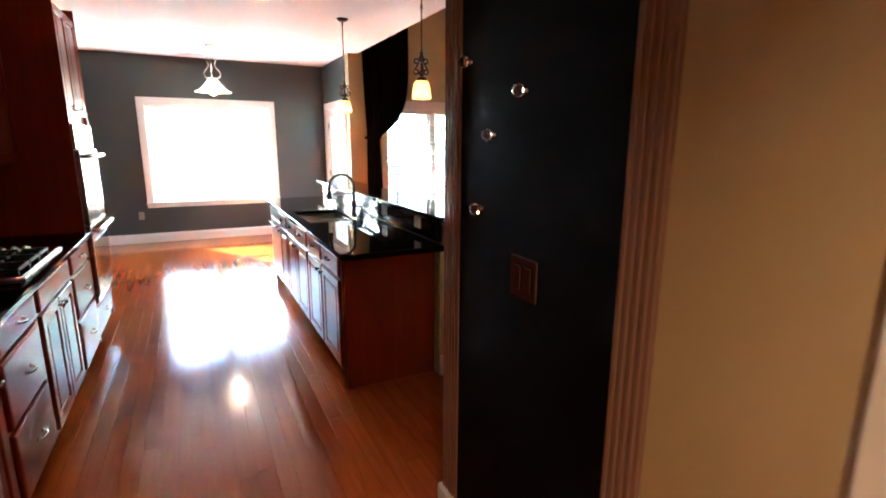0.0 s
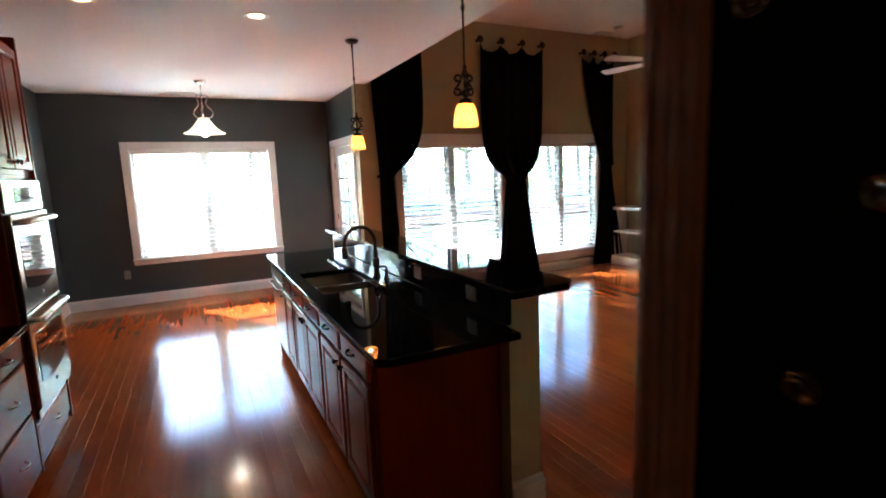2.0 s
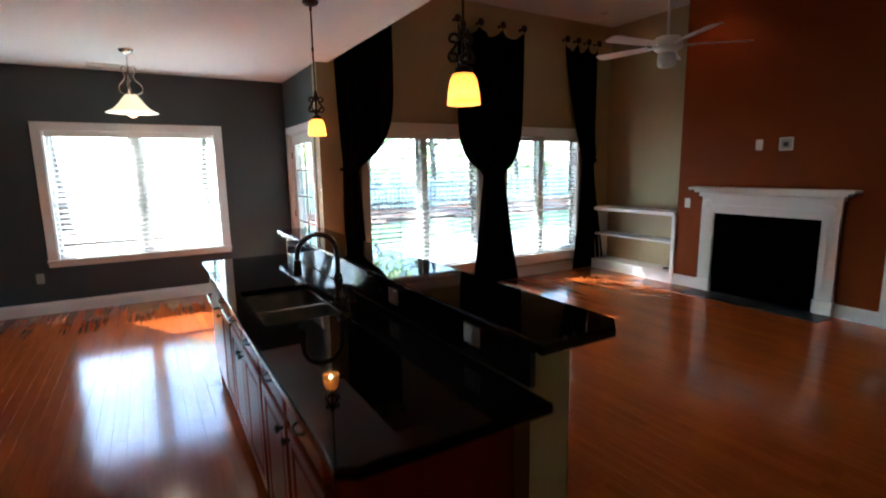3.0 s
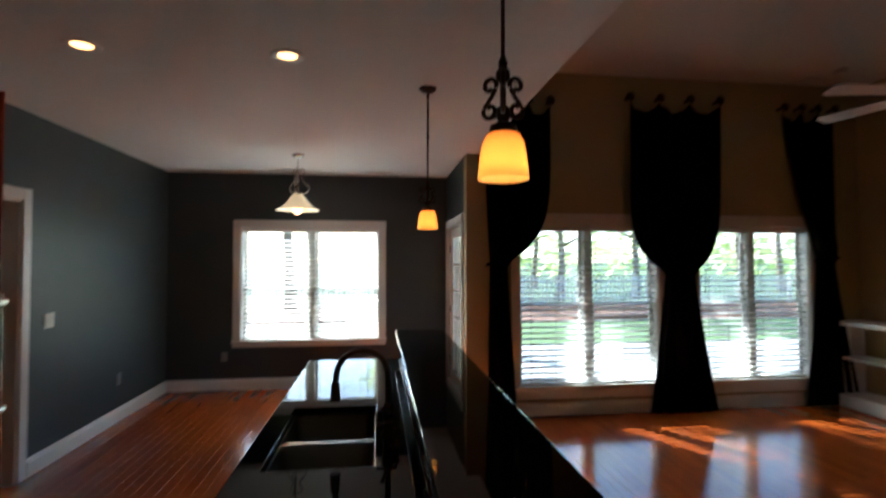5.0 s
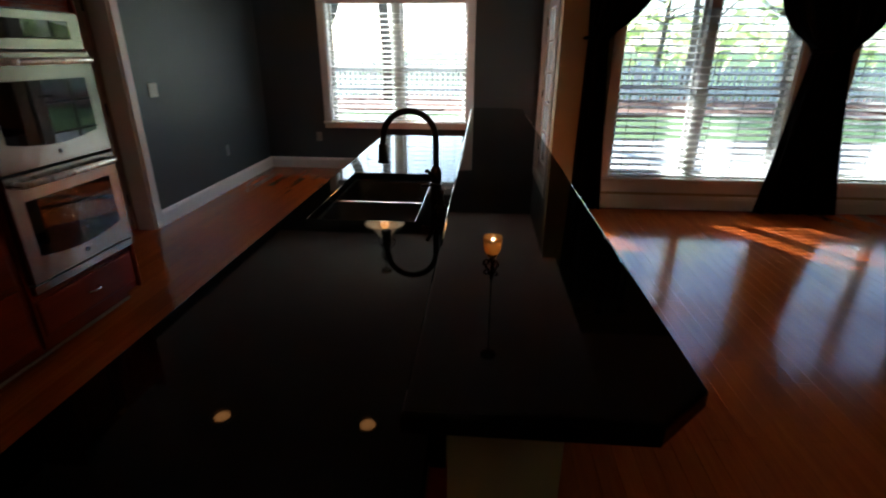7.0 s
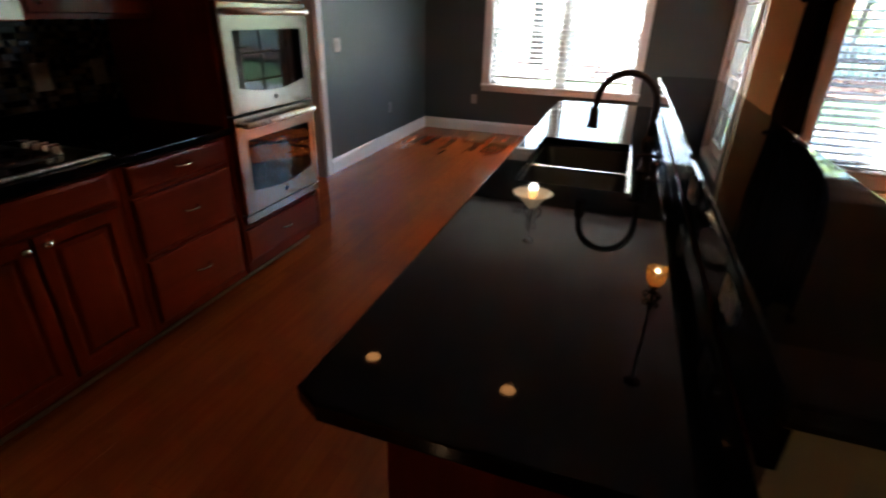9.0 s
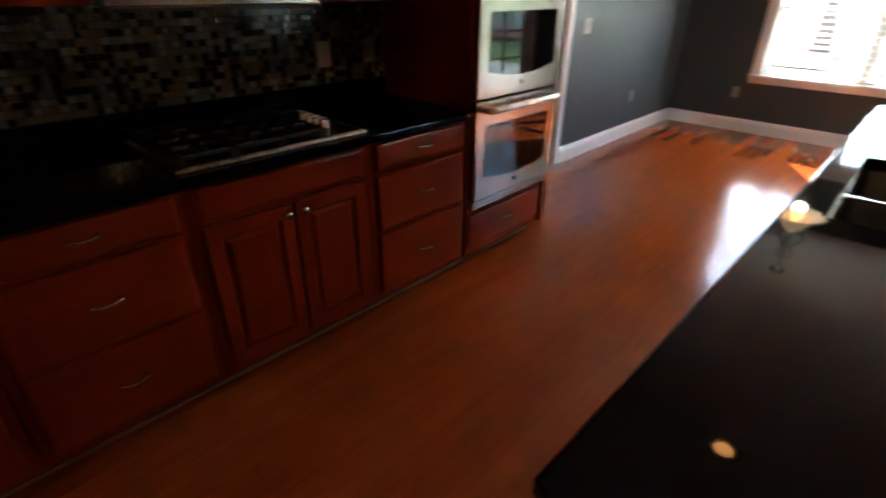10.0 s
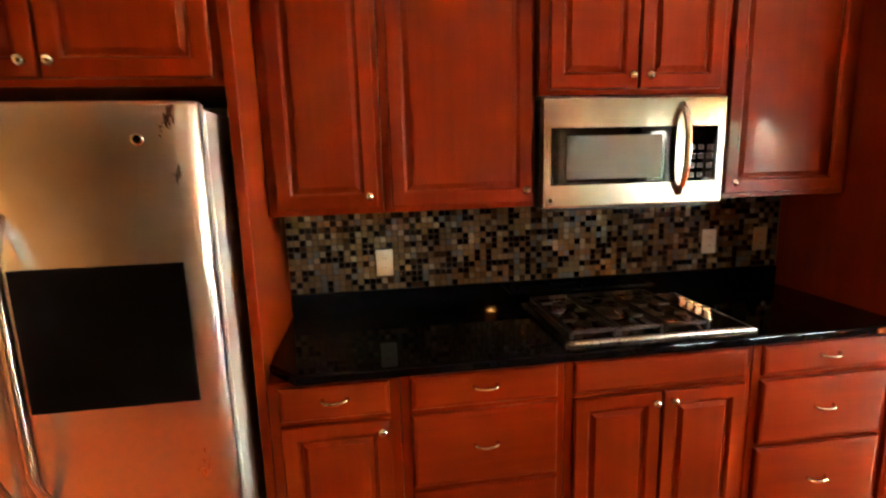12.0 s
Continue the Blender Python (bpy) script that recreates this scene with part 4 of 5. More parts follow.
plate("wall_outlet", (2.6895, 0.295, 1.006), '-x', "white double outlet on the granite upstand", "outlet", 0.10, 0.074)
plate("wall_outlet", (2.6895, 0.955, 1.004), '-x', "white double outlet on the granite upstand", "outlet", 0.10, 0.074)
plate("wall_outlet", (0.012, -0.586, 1.135), '+x', "white outlet on the mosaic backsplash", "outlet")
plate("wall_outlet", (0.012, 0.992, 1.150), '+x', "white outlet on the mosaic backsplash", "outlet")
plate("wall_outlet", (0.012, 1.27, 1.150), '+x', "beige outlet on the mosaic near the ovens", "outlet", material=mat("beige_plastic", (0.35, 0.28, 0.18), 0.4))
plate("light_switch", (-0.105, 3.735, 1.157), '+x', "white double rocker switch on the grey wall", "switch", 0.118, 0.118, 2)
plate("wall_outlet", (-0.105, 4.85, 0.43), '+x', "grey-toned outlet low on the dining wall", "outlet", material=GREY_CASE)
plate("wall_outlet", (0.595, YN, 0.42), '-y', "small outlet below the dining window", "outlet", material=GREY_CASE)
plate("light_switch", (XF, 2.81, 1.10), '-x', "white switch beside the mantel", "switch")
plate("wall_outlet", (XF, 1.98, 1.80), '-x', "white plate on the orange wall above the mantel", "outlet")
bx = thing("wall_box", "white recessed cable box on the orange wall", "outlet", (XF, 1.70, 1.80), turn=-90)
bmx = bm_new()
for a, b, c, d in ((-0.07, -0.055, -0.07, 0.07), (0.055, 0.07, -0.07, 0.07), (-0.055, 0.055, -0.07, -0.055), (-0.055, 0.055, 0.055, 0.07)):
    add_box(bmx, a, b, -0.008, 0.0005, c, d, 0.002)
part("frame", bmx, PLASTIC_W, bx)
part("recess", box(-0.055, 0.055, -0.003, -0.0005, -0.055, 0.055), GREY_CASE, bx)
part("plug", box(-0.02, 0.025, -0.03, -0.003, -0.03, 0.02, 0.004), PLASTIC_D, bx)


# ---- fireplace ----
def fireplace():
    f = thing("fireplace_mantel", "white painted mantel with dentils and fluted pilasters", "mantel")
    y0, y1 = 1.11, 2.585
    x = XF
    o0, o1, oz = 1.275, 2.43, 1.0
    for a, b in ((y0, o0 - 0.001), (o1 + 0.001, y1)):
        p = part("pilaster", box(x - 0.05, x, a, b, 0.16, 1.10, 0.004), WHITE_TRIM, f)
        part("plinth", box(x - 0.065, x, a - 0.012, b + 0.012, 0, 0.16, 0.006), WHITE_TRIM, p)
        for k in range(2):
            u = a + (b - a) * (0.35 + 0.3 * k)
            part("flute", box(x - 0.058, x - 0.0495, u - 0.012, u + 0.012, 0.24, 1.02, 0.004, 2), WHITE_TRIM, p)
        part("rosette", lathe([(0.05, 0), (0.05, -0.006), (0.035, -0.010), (0.018, -0.006), (0.01, -0.014)], 20, (x - 0.05, (a + b) / 2, 1.12), 'X'), WHITE_TRIM, p)
    part("frieze", box(x - 0.045, x, y0, y1, 1.101, 1.20, 0.003), WHITE_TRIM, f)
    part("lintel", box(x - 0.045, x, o0, o1, oz, 1.10, 0.003), WHITE_TRIM, f)
    part("bed_mould", box(x - 0.085, x, y0 - 0.02, y1 + 0.02, 1.2005, 1.225, 0.006, 2), WHITE_TRIM, f)
    n = 46
    dent = mesh_of("dentil", box(-0.024, 0, -0.011, 0.011, 0, 0.024), WHITE_TRIM)
    for k in range(n):
        o = new("dentil", dent)
        o.parent = f
        o.matrix_basis = pose(x - 0.0851, y0 + 0.0 + (y1 - y0) * (k + 0.5) / n, 1.2265)
    part("dentil_band", box(x - 0.0845, x, y0 - 0.02, y1 + 0.02, 1.2255, 1.2515), WHITE_TRIM, f)
    part("cornice", box(x - 0.135, x, y0 - 0.07, y1 + 0.06, 1.252, 1.2845, 0.008, 2), WHITE_TRIM, f)
    part("mantel_shelf", box(x - 0.19, x, y0 - 0.14, y1 + 0.105, 1.285, 1.318, 0.006, 2), WHITE_TRIM, f)
    b = thing("firebox", "black metal firebox with a dark glass front", "fireplace")
    bmf = bm_new()
    add_box(bmf, x + 0.25, x + 0.27, o0, o1, 0.0, oz)
    add_box(bmf, x + 0.002, x + 0.25, o0 + 0.0, o0 + 0.02, 0.0, oz)
    add_box(bmf, x + 0.002, x + 0.25, o1 - 0.02, o1, 0.0, oz)
    add_box(bmf, x + 0.002, x + 0.25, o0 + 0.02, o1 - 0.02, oz - 0.02, oz)
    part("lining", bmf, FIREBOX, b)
    # flat sheet across the opening; the dark of a recess is in its colour
    part("front_panel", box(x - 0.012, x + 0.0, o0 + 0.001, o1 - 0.001, 0.004, oz - 0.001, 0.002), FIREBOX, b, "black surround panel with the opening's shade in its colour")
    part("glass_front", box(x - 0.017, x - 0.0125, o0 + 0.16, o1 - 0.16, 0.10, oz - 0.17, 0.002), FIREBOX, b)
    for z in (0.06, 0.83):
        for k in range(3):
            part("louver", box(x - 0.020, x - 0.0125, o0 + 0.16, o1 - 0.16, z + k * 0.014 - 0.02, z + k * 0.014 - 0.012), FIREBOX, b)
    structure("hearth", box(x - 0.38, x - 0.0125, y0 - 0.02, y1 + 0.02, 0.0, 0.012, 0.003), SLATE, "flush black slate hearth", "hearth")


fireplace()


def builtin(y0, y1, label):
    """A low white built-in bookcase filling a recess, with two open bays of shelves."""
    b = thing("built_in_shelf", label, "bookcase")
    x0, x1 = XF - 0.03, XB - 0.004
    part("top_shelf", box(x0 - 0.02, x1, y0, y1, 0.915, 0.965, 0.004), WHITE_TRIM, b)
    part("middle_shelf", box(x0 + 0.03, x1, y0 + 0.04, y1 - 0.04, 0.53, 0.555, 0.003), WHITE_TRIM, b)
    part("bottom_shelf", box(x0, x1, y0, y1, 0.0, 0.145, 0.003), WHITE_TRIM, b)
    part("side_panel", box(x0, x1, y0 + 0.001, y0 + 0.05, 0.1455, 0.9145, 0.002), WHITE_TRIM, b)
    part("side_panel", box(x0, x1, y1 - 0.05, y1 - 0.001, 0.1455, 0.9145, 0.002), WHITE_TRIM, b)
    part("upright", box(x1 - 0.02, x1, y0 + 0.05, y1 - 0.05, 0.1455, 0.9145), BEIGE_PAINT, b, "beige painted back panel")
    return b


builtin(2.952, YL - 0.02, "low white built-in shelves in the sunlit recess")
builtin(-0.60, 0.728, "low white built-in shelves beside the chimney breast")
cl = thing("cable_coil", "loose coil of black cable on the bottom shelf", "cable", (7.86, 3.12, 0.149))
part("coil", tube([(0.06 * math.cos(a * 0.5) * (1 - a / 60), 0.05 * math.sin(a * 0.5), 0.006 + 0.0016 * a) for a in range(26)] + [(0.03, 0.0, 0.09), (0.02, -0.02, 0.16), (0.05, -0.03, 0.2)], 0.005, 6), PLASTIC_D, cl)


# ---- drapes ----
def drape(x_top0, x_top1, waist_x, waist_w, x_bot0, x_bot1, waist_z, z_top, lean, label):
    """A velvet panel pinned to wall knobs, belling over a tieback and flaring to the floor."""
    d = thing("drape", label, "curtain", group="black drapes")
    y = YL - 0.075
    nz, nx = 48, 72
    seed = x_top0
    bm = bm_new()
    grid = []
    for j in range(nz + 1):
        v = j / nz
        z = z_top * (1 - v) + 0.006 * v
        if z > waist_z:
            s = (z_top - z) / (z_top - waist_z)
            k = s ** 9.0 if lean == 0 else s ** 6.0
            ka = s ** 1.3 if lean < 0 else (s ** 2.0 if lean > 0 else k)
            bulge = 0.12 * math.exp(-((s - 0.88) / 0.14) ** 2)
            a = x_top0 + (waist_x - waist_w / 2 - x_top0) * ka
            b = x_top1 + (waist_x + waist_w / 2 - x_top1) * k
            gather = k
        else:
            s = (waist_z - z) / waist_z
            k = s ** 1.1
            a = waist_x - waist_w / 2 + (x_bot0 - waist_x + waist_w / 2) * k
            b = waist_x + waist_w / 2 + (x_bot1 - waist_x - waist_w / 2) * k
            bulge, gather = 0.0, 1 - 0.8 * s
        row = []
        for i in range(nx + 1):
            u = i / nx
            sag = 0.0
            if j < 10:
                sag = -0.11 * math.sin(math.pi * (u * 3 % 1.0)) ** 0.8 * (1 - j / 10)
            fold = (0.013 + 0.016 * gather) * math.sin(u * 2 * math.pi * 7 + 0.8 * math.sin(v * 5 + seed)) + 0.012 * math.sin(u * 31 + v * 3 + seed)
            depth = -0.05 * math.sin(math.pi * u) * gather - bulge * math.sin(math.pi * u) * 0.7
            row.append(bm.verts.new((a + (b - a) * u, y + fold + depth, z + sag)))
        grid.append(row)
    for j in range(nz):
        for i in range(nx):
            f = bm.faces.new((grid[j][i], grid[j][i + 1], grid[j + 1][i + 1], grid[j + 1][i]))
            f.smooth = True
    bmesh.ops.recalc_face_normals(bm, faces=bm.faces[:])
    bmesh.ops.solidify(bm, geom=bm.faces[:], thickness=0.006)
    part("fabric", bm, VELVET, d)
    tb = [(waist_x + (waist_w / 2 + 0.03) * math.cos(a), y - 0.02 + 0.075 * math.sin(a), waist_z + 0.02 * math.cos(a)) for a in [2 * math.pi * k / 16 for k in range(17)]]
    part("tieback", tube(tb, 0.016, 8), VELVET, d)
    for k in range(4):
        kx = x_top0 + (x_top1 - x_top0) * k / 3
        kn = part("wall_knob", lathe([(0.022, 0), (0.022, -0.006), (0.010, -0.012), (0.010, -0.085)], 14, (kx, YL, z_top + 0.045), 'Y'), BRONZE, d, "round dark bronze drape medallion")
        part("medallion", lathe([(0.014, -0.085), (0.045, -0.092), (0.050, -0.100), (0.040, -0.112), (0.015, -0.120), (0.004, -0.122)], 20, (kx, YL, z_top + 0.045), 'Y'), BRONZE, kn)
    return d


drape(3.62, 4.34, 3.77, 0.18, 3.66, 3.97, 1.62, 3.30, 1, "long black velvet drape swept back to the wall corner")
drape(5.24, 6.30, 5.81, 0.30, 5.46, 6.25, 1.52, 3.38, 0, "long black velvet drape gathered between the two windows")
drape(7.10, 7.74, 7.60, 0.20, 7.32, 8.02, 1.66, 3.34, -1, "long black velvet drape swept towards the recess")


# ---- lamps ----
def pendant(x, y, label, turn):
    p = thing("pendant_lamp", label, "pendant lamp", (x, y, 0), group="bar pendants")
    part("canopy", lathe([(0.058, HK), (0.058, HK - 0.008), (0.045, HK - 0.022), (0.012, HK - 0.034)], 22), BRONZE, p)
    part("rod", lathe([(0.0055, 2.16), (0.0055, HK - 0.03)], 8), BRONZE, p)
    for z in (2.72, 2.45):
        part("rod_collar", lathe([(0.008, z - 0.014), (0.010, z), (0.008, z + 0.014)], 10), BRONZE, p)
    part("stem", lathe([(0.010, 1.985), (0.016, 2.0), (0.008, 2.03), (0.008, 2.12), (0.013, 2.15), (0.006, 2.17)], 12), BRONZE, p)
    for z in (2.118, 2.018):
        part("knuckle", lathe([(0.006, z - 0.022), (0.016, z - 0.014), (0.020, z), (0.016, z + 0.014), (0.006, z + 0.022)], 14), BRONZE, p)
    # three S-shaped scrolls round the stem, each curling in at both ends
    for arm in range(3):
        c, n = math.cos(radians(turn + 120 * arm)), math.sin(radians(turn + 120 * arm))

        def curl(z, first, sweep):
            out = []
            for k in range(17):
                g, a = 0.021 * (1 - 0.45 * k / 16), radians(first + sweep * k / 16)
                r = 0.040 + g * math.cos(a)
                out.append((r * c, r * n, z + g * math.sin(a)))
            return out

        spine = [(0.022, 2.088), (0.036, 2.066), (0.058, 2.040)]
        part("scroll", tube(curl(2.098, 200, -330), 0.0062, 8), BRONZE, p)
        part("scroll", tube(curl(2.030, 20, -330), 0.0062, 8), BRONZE, p)
        part("scroll_bar", tube([(r * c, r * n, z) for r, z in spine], 0.0062, 8), BRONZE, p)
        part("scroll_tie", tube([(0.010 * c, 0.010 * n, 2.018), (0.030 * c, 0.030 * n, 2.012)], 0.006, 8), BRONZE, p)
    part("socket_cup", lathe([(0.012, 1.995), (0.034, 1.985), (0.038, 1.965), (0.030, 1.955)], 20), BRONZE, p)
    sh = lathe([(0.028, 1.970), (0.044, 1.960), (0.055, 1.938), (0.062, 1.895), (0.067, 1.845), (0.064, 1.846), (0.058, 1.895), (0.051, 1.936), (0.041, 1.955), (0.026, 1.965)], 28, closed=True)
    part("shade", sh, AMBER, p, "lit amber glass bell shade")
    part("bulb", lathe([(0.012, 1.955), (0.014, 1.945), (0.022, 1.922), (0.018, 1.902), (0.005, 1.892)], 14), BULB, p)


pendant(2.85, 0.582, "bronze scroll pendant lamp with lit amber glass shade", 16)
pendant(2.85, 2.547, "bronze scroll pendant lamp with lit amber glass shade", 76)
for lx, ly in ((2.85, 0.582), (2.85, 2.547)):
    ld = bpy.data.lights.new("pendant_light", 'POINT')
    ld.energy, ld.color, ld.shadow_soft_size = 0.19, (1.0, 0.70, 0.35), 0.012
    lo = new("pendant_light", ld)
    lo.location = (lx, ly, 1.868)


def chandelier(x, y):
    c = thing("chandelier", "single-shade chandelier with bronze scrolls and frosted glass", "chandelier", (x, y, 0))
    part("canopy", lathe([(0.065, HK), (0.065, HK - 0.010), (0.05, HK - 0.03), (0.012, HK - 0.045)], 24), CHROME, c)
    part("rod", lathe([(0.007, 2.48), (0.007, HK - 0.04)], 8), CHROME, c)
    part("stem", lathe([(0.012, 2.32), (0.022, 2.335), (0.012, 2.37), (0.010, 2.44), (0.018, 2.47), (0.010, 2.50)], 14), CHROME, c)
    for k in range(3):
        a = 2 * math.pi * k / 3 + 0.4
        path = [(0.012, 2.60), (0.05, 2.62), (0.075, 2.59), (0.055, 2.55), (0.04, 2.52), (0.06, 2.48), (0.10, 2.45), (0.12, 2.41), (0.10, 2.37), (0.06, 2.35), (0.03, 2.36)]
        part("scroll", tube([(r * math.cos(a), r * math.sin(a), z) for r, z in path], 0.007, 8), CHROME, c)
    part("shade", lathe([(0.045, 2.345), (0.075, 2.315), (0.105, 2.27), (0.155, 2.215), (0.205, 2.185), (0.228, 2.176), (0.205, 2.178), (0.152, 2.208), (0.10, 2.262), (0.07, 2.308), (0.04, 2.337)], 32, closed=True), FROST, c, "lit frosted glass bell shade")
    part("bulb", lathe([(0.015, 2.30), (0.02, 2.25), (0.05, 2.19), (0.045, 2.155), (0.012, 2.135)], 16), BULB, c)
    ld = bpy.data.lights.new("chandelier_light", 'POINT')
    ld.energy, ld.color, ld.shadow_soft_size = 0.6, (1.0, 0.8, 0.55), 0.05
    lo = new("chandelier_light", ld)
    lo.location = (x, y, 2.115)


chandelier(1.69, 4.707)


def downlight(x, y, z, energy, group="recessed lights", tint=(1.0, 0.36, 0.09)):
    d = tagged(new("recessed_light"), "lit white recessed ceiling light", "ceiling light", group)
    d.matrix_basis = pose(x, y, z)
    part("trim_ring", lathe([(0.053, -0.001), (0.092, -0.001), (0.092, -0.005), (0.084, -0.009), (0.057, -0.006)], 28, closed=True), WHITE_TRIM, d)
    part("lamp_face", lathe([(0.053, -0.001), (0.053, -0.003), (0.030, -0.005), (0.001, -0.0055)], 24), BULB, d)
    ld = bpy.data.lights.new("downlight", 'SPOT')
    ld.energy, ld.color, ld.spot_size, ld.spot_blend, ld.shadow_soft_size = energy, tint, radians(110), 0.6, 0.035
    lo = new("downlight", ld)
    lo.location = (x, y, z - 0.02)


for lx, ly in ((0.985, 2.13), (2.03, 2.13)):
    downlight(lx, ly, HK, 0.07)
downlight(7.35, 2.50, HL + 0.1, 1.0)
# unseen lamp, added to brighten the hall wall and the wall cabinets
downlight(1.25, -3.35, HK, 4.4, tint=(1.0, 0.52, 0.23))


def ceiling_fan(x, y, z):
    f = thing("ceiling_fan", "white five-blade ceiling fan with a glass light", "ceiling fan", (x, y, z))
    top = HL + 0.1 - z
    part("canopy", lathe([(0.07, top), (0.065, top - 0.03), (0.02, top - 0.06)], 20), FAN_WHITE, f)
    part("rod", lathe([(0.012, 0.08), (0.012, top - 0.04)], 10), FAN_WHITE, f)
    part("motor", lathe([(0.03, 0.10), (0.10, 0.085), (0.125, 0.05), (0.125, 0.0), (0.09, -0.03), (0.05, -0.04)], 24), FAN_WHITE, f)
    part("light_shade", lathe([(0.05, -0.04), (0.075, -0.055), (0.08, -0.14), (0.06, -0.16), (0.01, -0.165)], 20), PLASTIC_W, f)
    for k in range(5):
        a = 2 * math.pi * k / 5 - 0.73
        rot = pose(0, 0, 0.02, 0, 0, math.degrees(a)) @ pose(0, 0, 0, 11, 0, 0)
        bl = part("blade", slab([(0.17, -0.05), (0.63, -0.066), (0.665, -0.045), (0.665, 0.045), (0.63, 0.066), (0.17, 0.05)], -0.004, 0.004, 0.002), FAN_WHITE, f, m=rot)
        part("blade_iron", box(0.09, 0.23, -0.018, 0.018, -0.012, -0.0045, 0.003), FAN_WHITE, bl)


ceiling_fan(5.765, 1.785, 2.605)


def vent(x, y, z, turn=0):
    v = thing("ceiling_vent", "white slotted ceiling air vent", "vent", (x, y, z), turn=turn, group="ceiling vents")
    bmv = bm_new()
    for a, b, c, d in ((-0.17, -0.15, -0.09, 0.09), (0.15, 0.17, -0.09, 0.09), (-0.15, 0.15, -0.09, -0.07), (-0.15, 0.15, 0.07, 0.09)):
        add_box(bmv, a, b, c, d, -0.010, -0.001, 0.002)
    part("frame", bmv, WHITE_TRIM, v)
    part("backing", box(-0.15, 0.15, -0.07, 0.07, -0.003, -0.001), PLASTIC_D, v)
    for k in range(8):
        part("slat", box(-0.15, 0.15, -0.064 + k * 0.0175, -0.054 + k * 0.0175, -0.009, -0.0035), WHITE_TRIM, v)


vent(1.48, 5.65, HK)
vent(7.47, 4.32, HL + 0.1)
sm = thing("smoke_detector", "round white smoke detector on the ceiling", "detector", (7.43, 3.98, HL + 0.1))
part("body", lathe([(0.065, -0.001), (0.065, -0.018), (0.05, -0.032), (0.01, -0.034)], 22), PLASTIC_W, sm)

# ---- framed black board in the hall ----
bd = thing("black_board", "tall matt black wall board framed in dark moulding", "board")
BX = 2.115
part("panel", box(BX - 0.008, BX, -2.062, -1.375, 0.0, 2.45), BOARD_BLACK, bd)
for a, b in ((-1.375, -1.272), (-2.16, -2.062)):
    bmb = box(BX - 0.016, BX, a, b, 0.0, 2.45, 0.003)
    for q in (0.2, 0.42, 0.64, 0.85):
        u = a + (b - a) * q
        add_box(bmb, BX - 0.021, BX - 0.0155, u - 0.006, u + 0.006, 0.0, 2.45, 0.002)
    part("frame_upright", bmb, TAUPE_TRIM, bd, "reeded brown upright")
part("frame_head", box(BX - 0.020, BX, -2.16, -1.272, 2.451, 2.56, 0.003), TAUPE_TRIM, bd)
structure("plinth_block", box(BX - 0.035, BX + 0.002, -1.39, -1.262, 0.0, 0.25, 0.006), WHITE_TRIM, "white plinth block at the foot of the frame", "plinth")
for ky, kz in ((-1.442, 1.772), (-1.722, 1.668), (-1.58, 1.562), (-1.52, 1.348)):
    k = tagged(new("crystal_knob"), "faceted clear glass knob on the black board", "knob", "glass knobs")
    k.matrix_basis = pose(BX - 0.008, ky, kz, 0, 0, 180)
    part("stem", lathe([(0.009, 0), (0.006, 0.006), (0.006, 0.016)], 10, (0, 0, 0), 'X'), CHROME, k)
    kn = lathe([(0.007, 0.016), (0.017, 0.026), (0.019, 0.032), (0.014, 0.042), (0.006, 0.044)], 8, (0, 0, 0), 'X')
    for fc in kn.faces:
        fc.smooth = False
    part("glass", kn, CRYSTAL, k)
plate("light_switch", (BX - 0.008, -1.735, 1.185), '-x', "mirrored double switch plate on the black board", "switch", 0.118, 0.118, 2, material=SMOKED)
dc = thing("door_casing", "white painted casing further down the hall", "door casing", kind="structure")
part("side_casing", box(BX - 0.022, BX, -2.62, -2.505, 0, 2.15, 0.004), WHITE_TRIM, dc)

# ---- outdoors ----
structure("ground", box(-900, 900, YN + 0.2, 1800, -0.45, -0.30), GRASS, "green lawn behind the house", "ground")
structure("patio", box(3.62, 12.5, YL + 0.165, 9.2, -0.30, -0.08, 0.01), CONCRETE, "pale concrete patio slab outside the windows", "patio")
structure("patio_strip", box(-6, 3.60, YN + 0.165, 7.4, -0.30, -0.22, 0.01), CONCRETE, "pale concrete strip below the dining window", "patio")
bm = bm_new()
for i in range(40):
    add_box(bm, -30 + i * 1.5, -30 + (i + 1) * 1.5, 15.0 + 0.3 * math.sin(i), 21.0, -0.31, -0.22 + 0.05 * math.sin(i * 1.7))
structure("mulch_bed", bm, MULCH, "brown pine mulch bed along the fence", "planting bed")


def fence():
    f = thing("picket_fence", "pale wooden picket fence behind the lawn", "fence", (0, 19.5, -0.3))
    for z in (0.35, 1.05):
        part("rail", box(-14, 26, 0.0, 0.05, z, z + 0.09), FENCE_WOOD, f)
    picket = mesh_of("picket", box(-0.05, 0.05, -0.025, 0.0, 0.08, 1.32, 0.01), FENCE_WOOD)
    for k in range(200):
        o = new("picket", picket)
        o.parent = f
        o.matrix_basis = pose(-14 + 0.2 * k, 0, 0.02 * math.sin(k * 2.1))
    post = mesh_of("post", box(-0.06, 0.06, 0.05, 0.16, 0, 1.45, 0.01), FENCE_WOOD)
    for k in range(17):
        o = new("post", post)
        o.parent = f
        o.matrix_basis = pose(-14 + 2.5 * k, 0, 0)


fence()


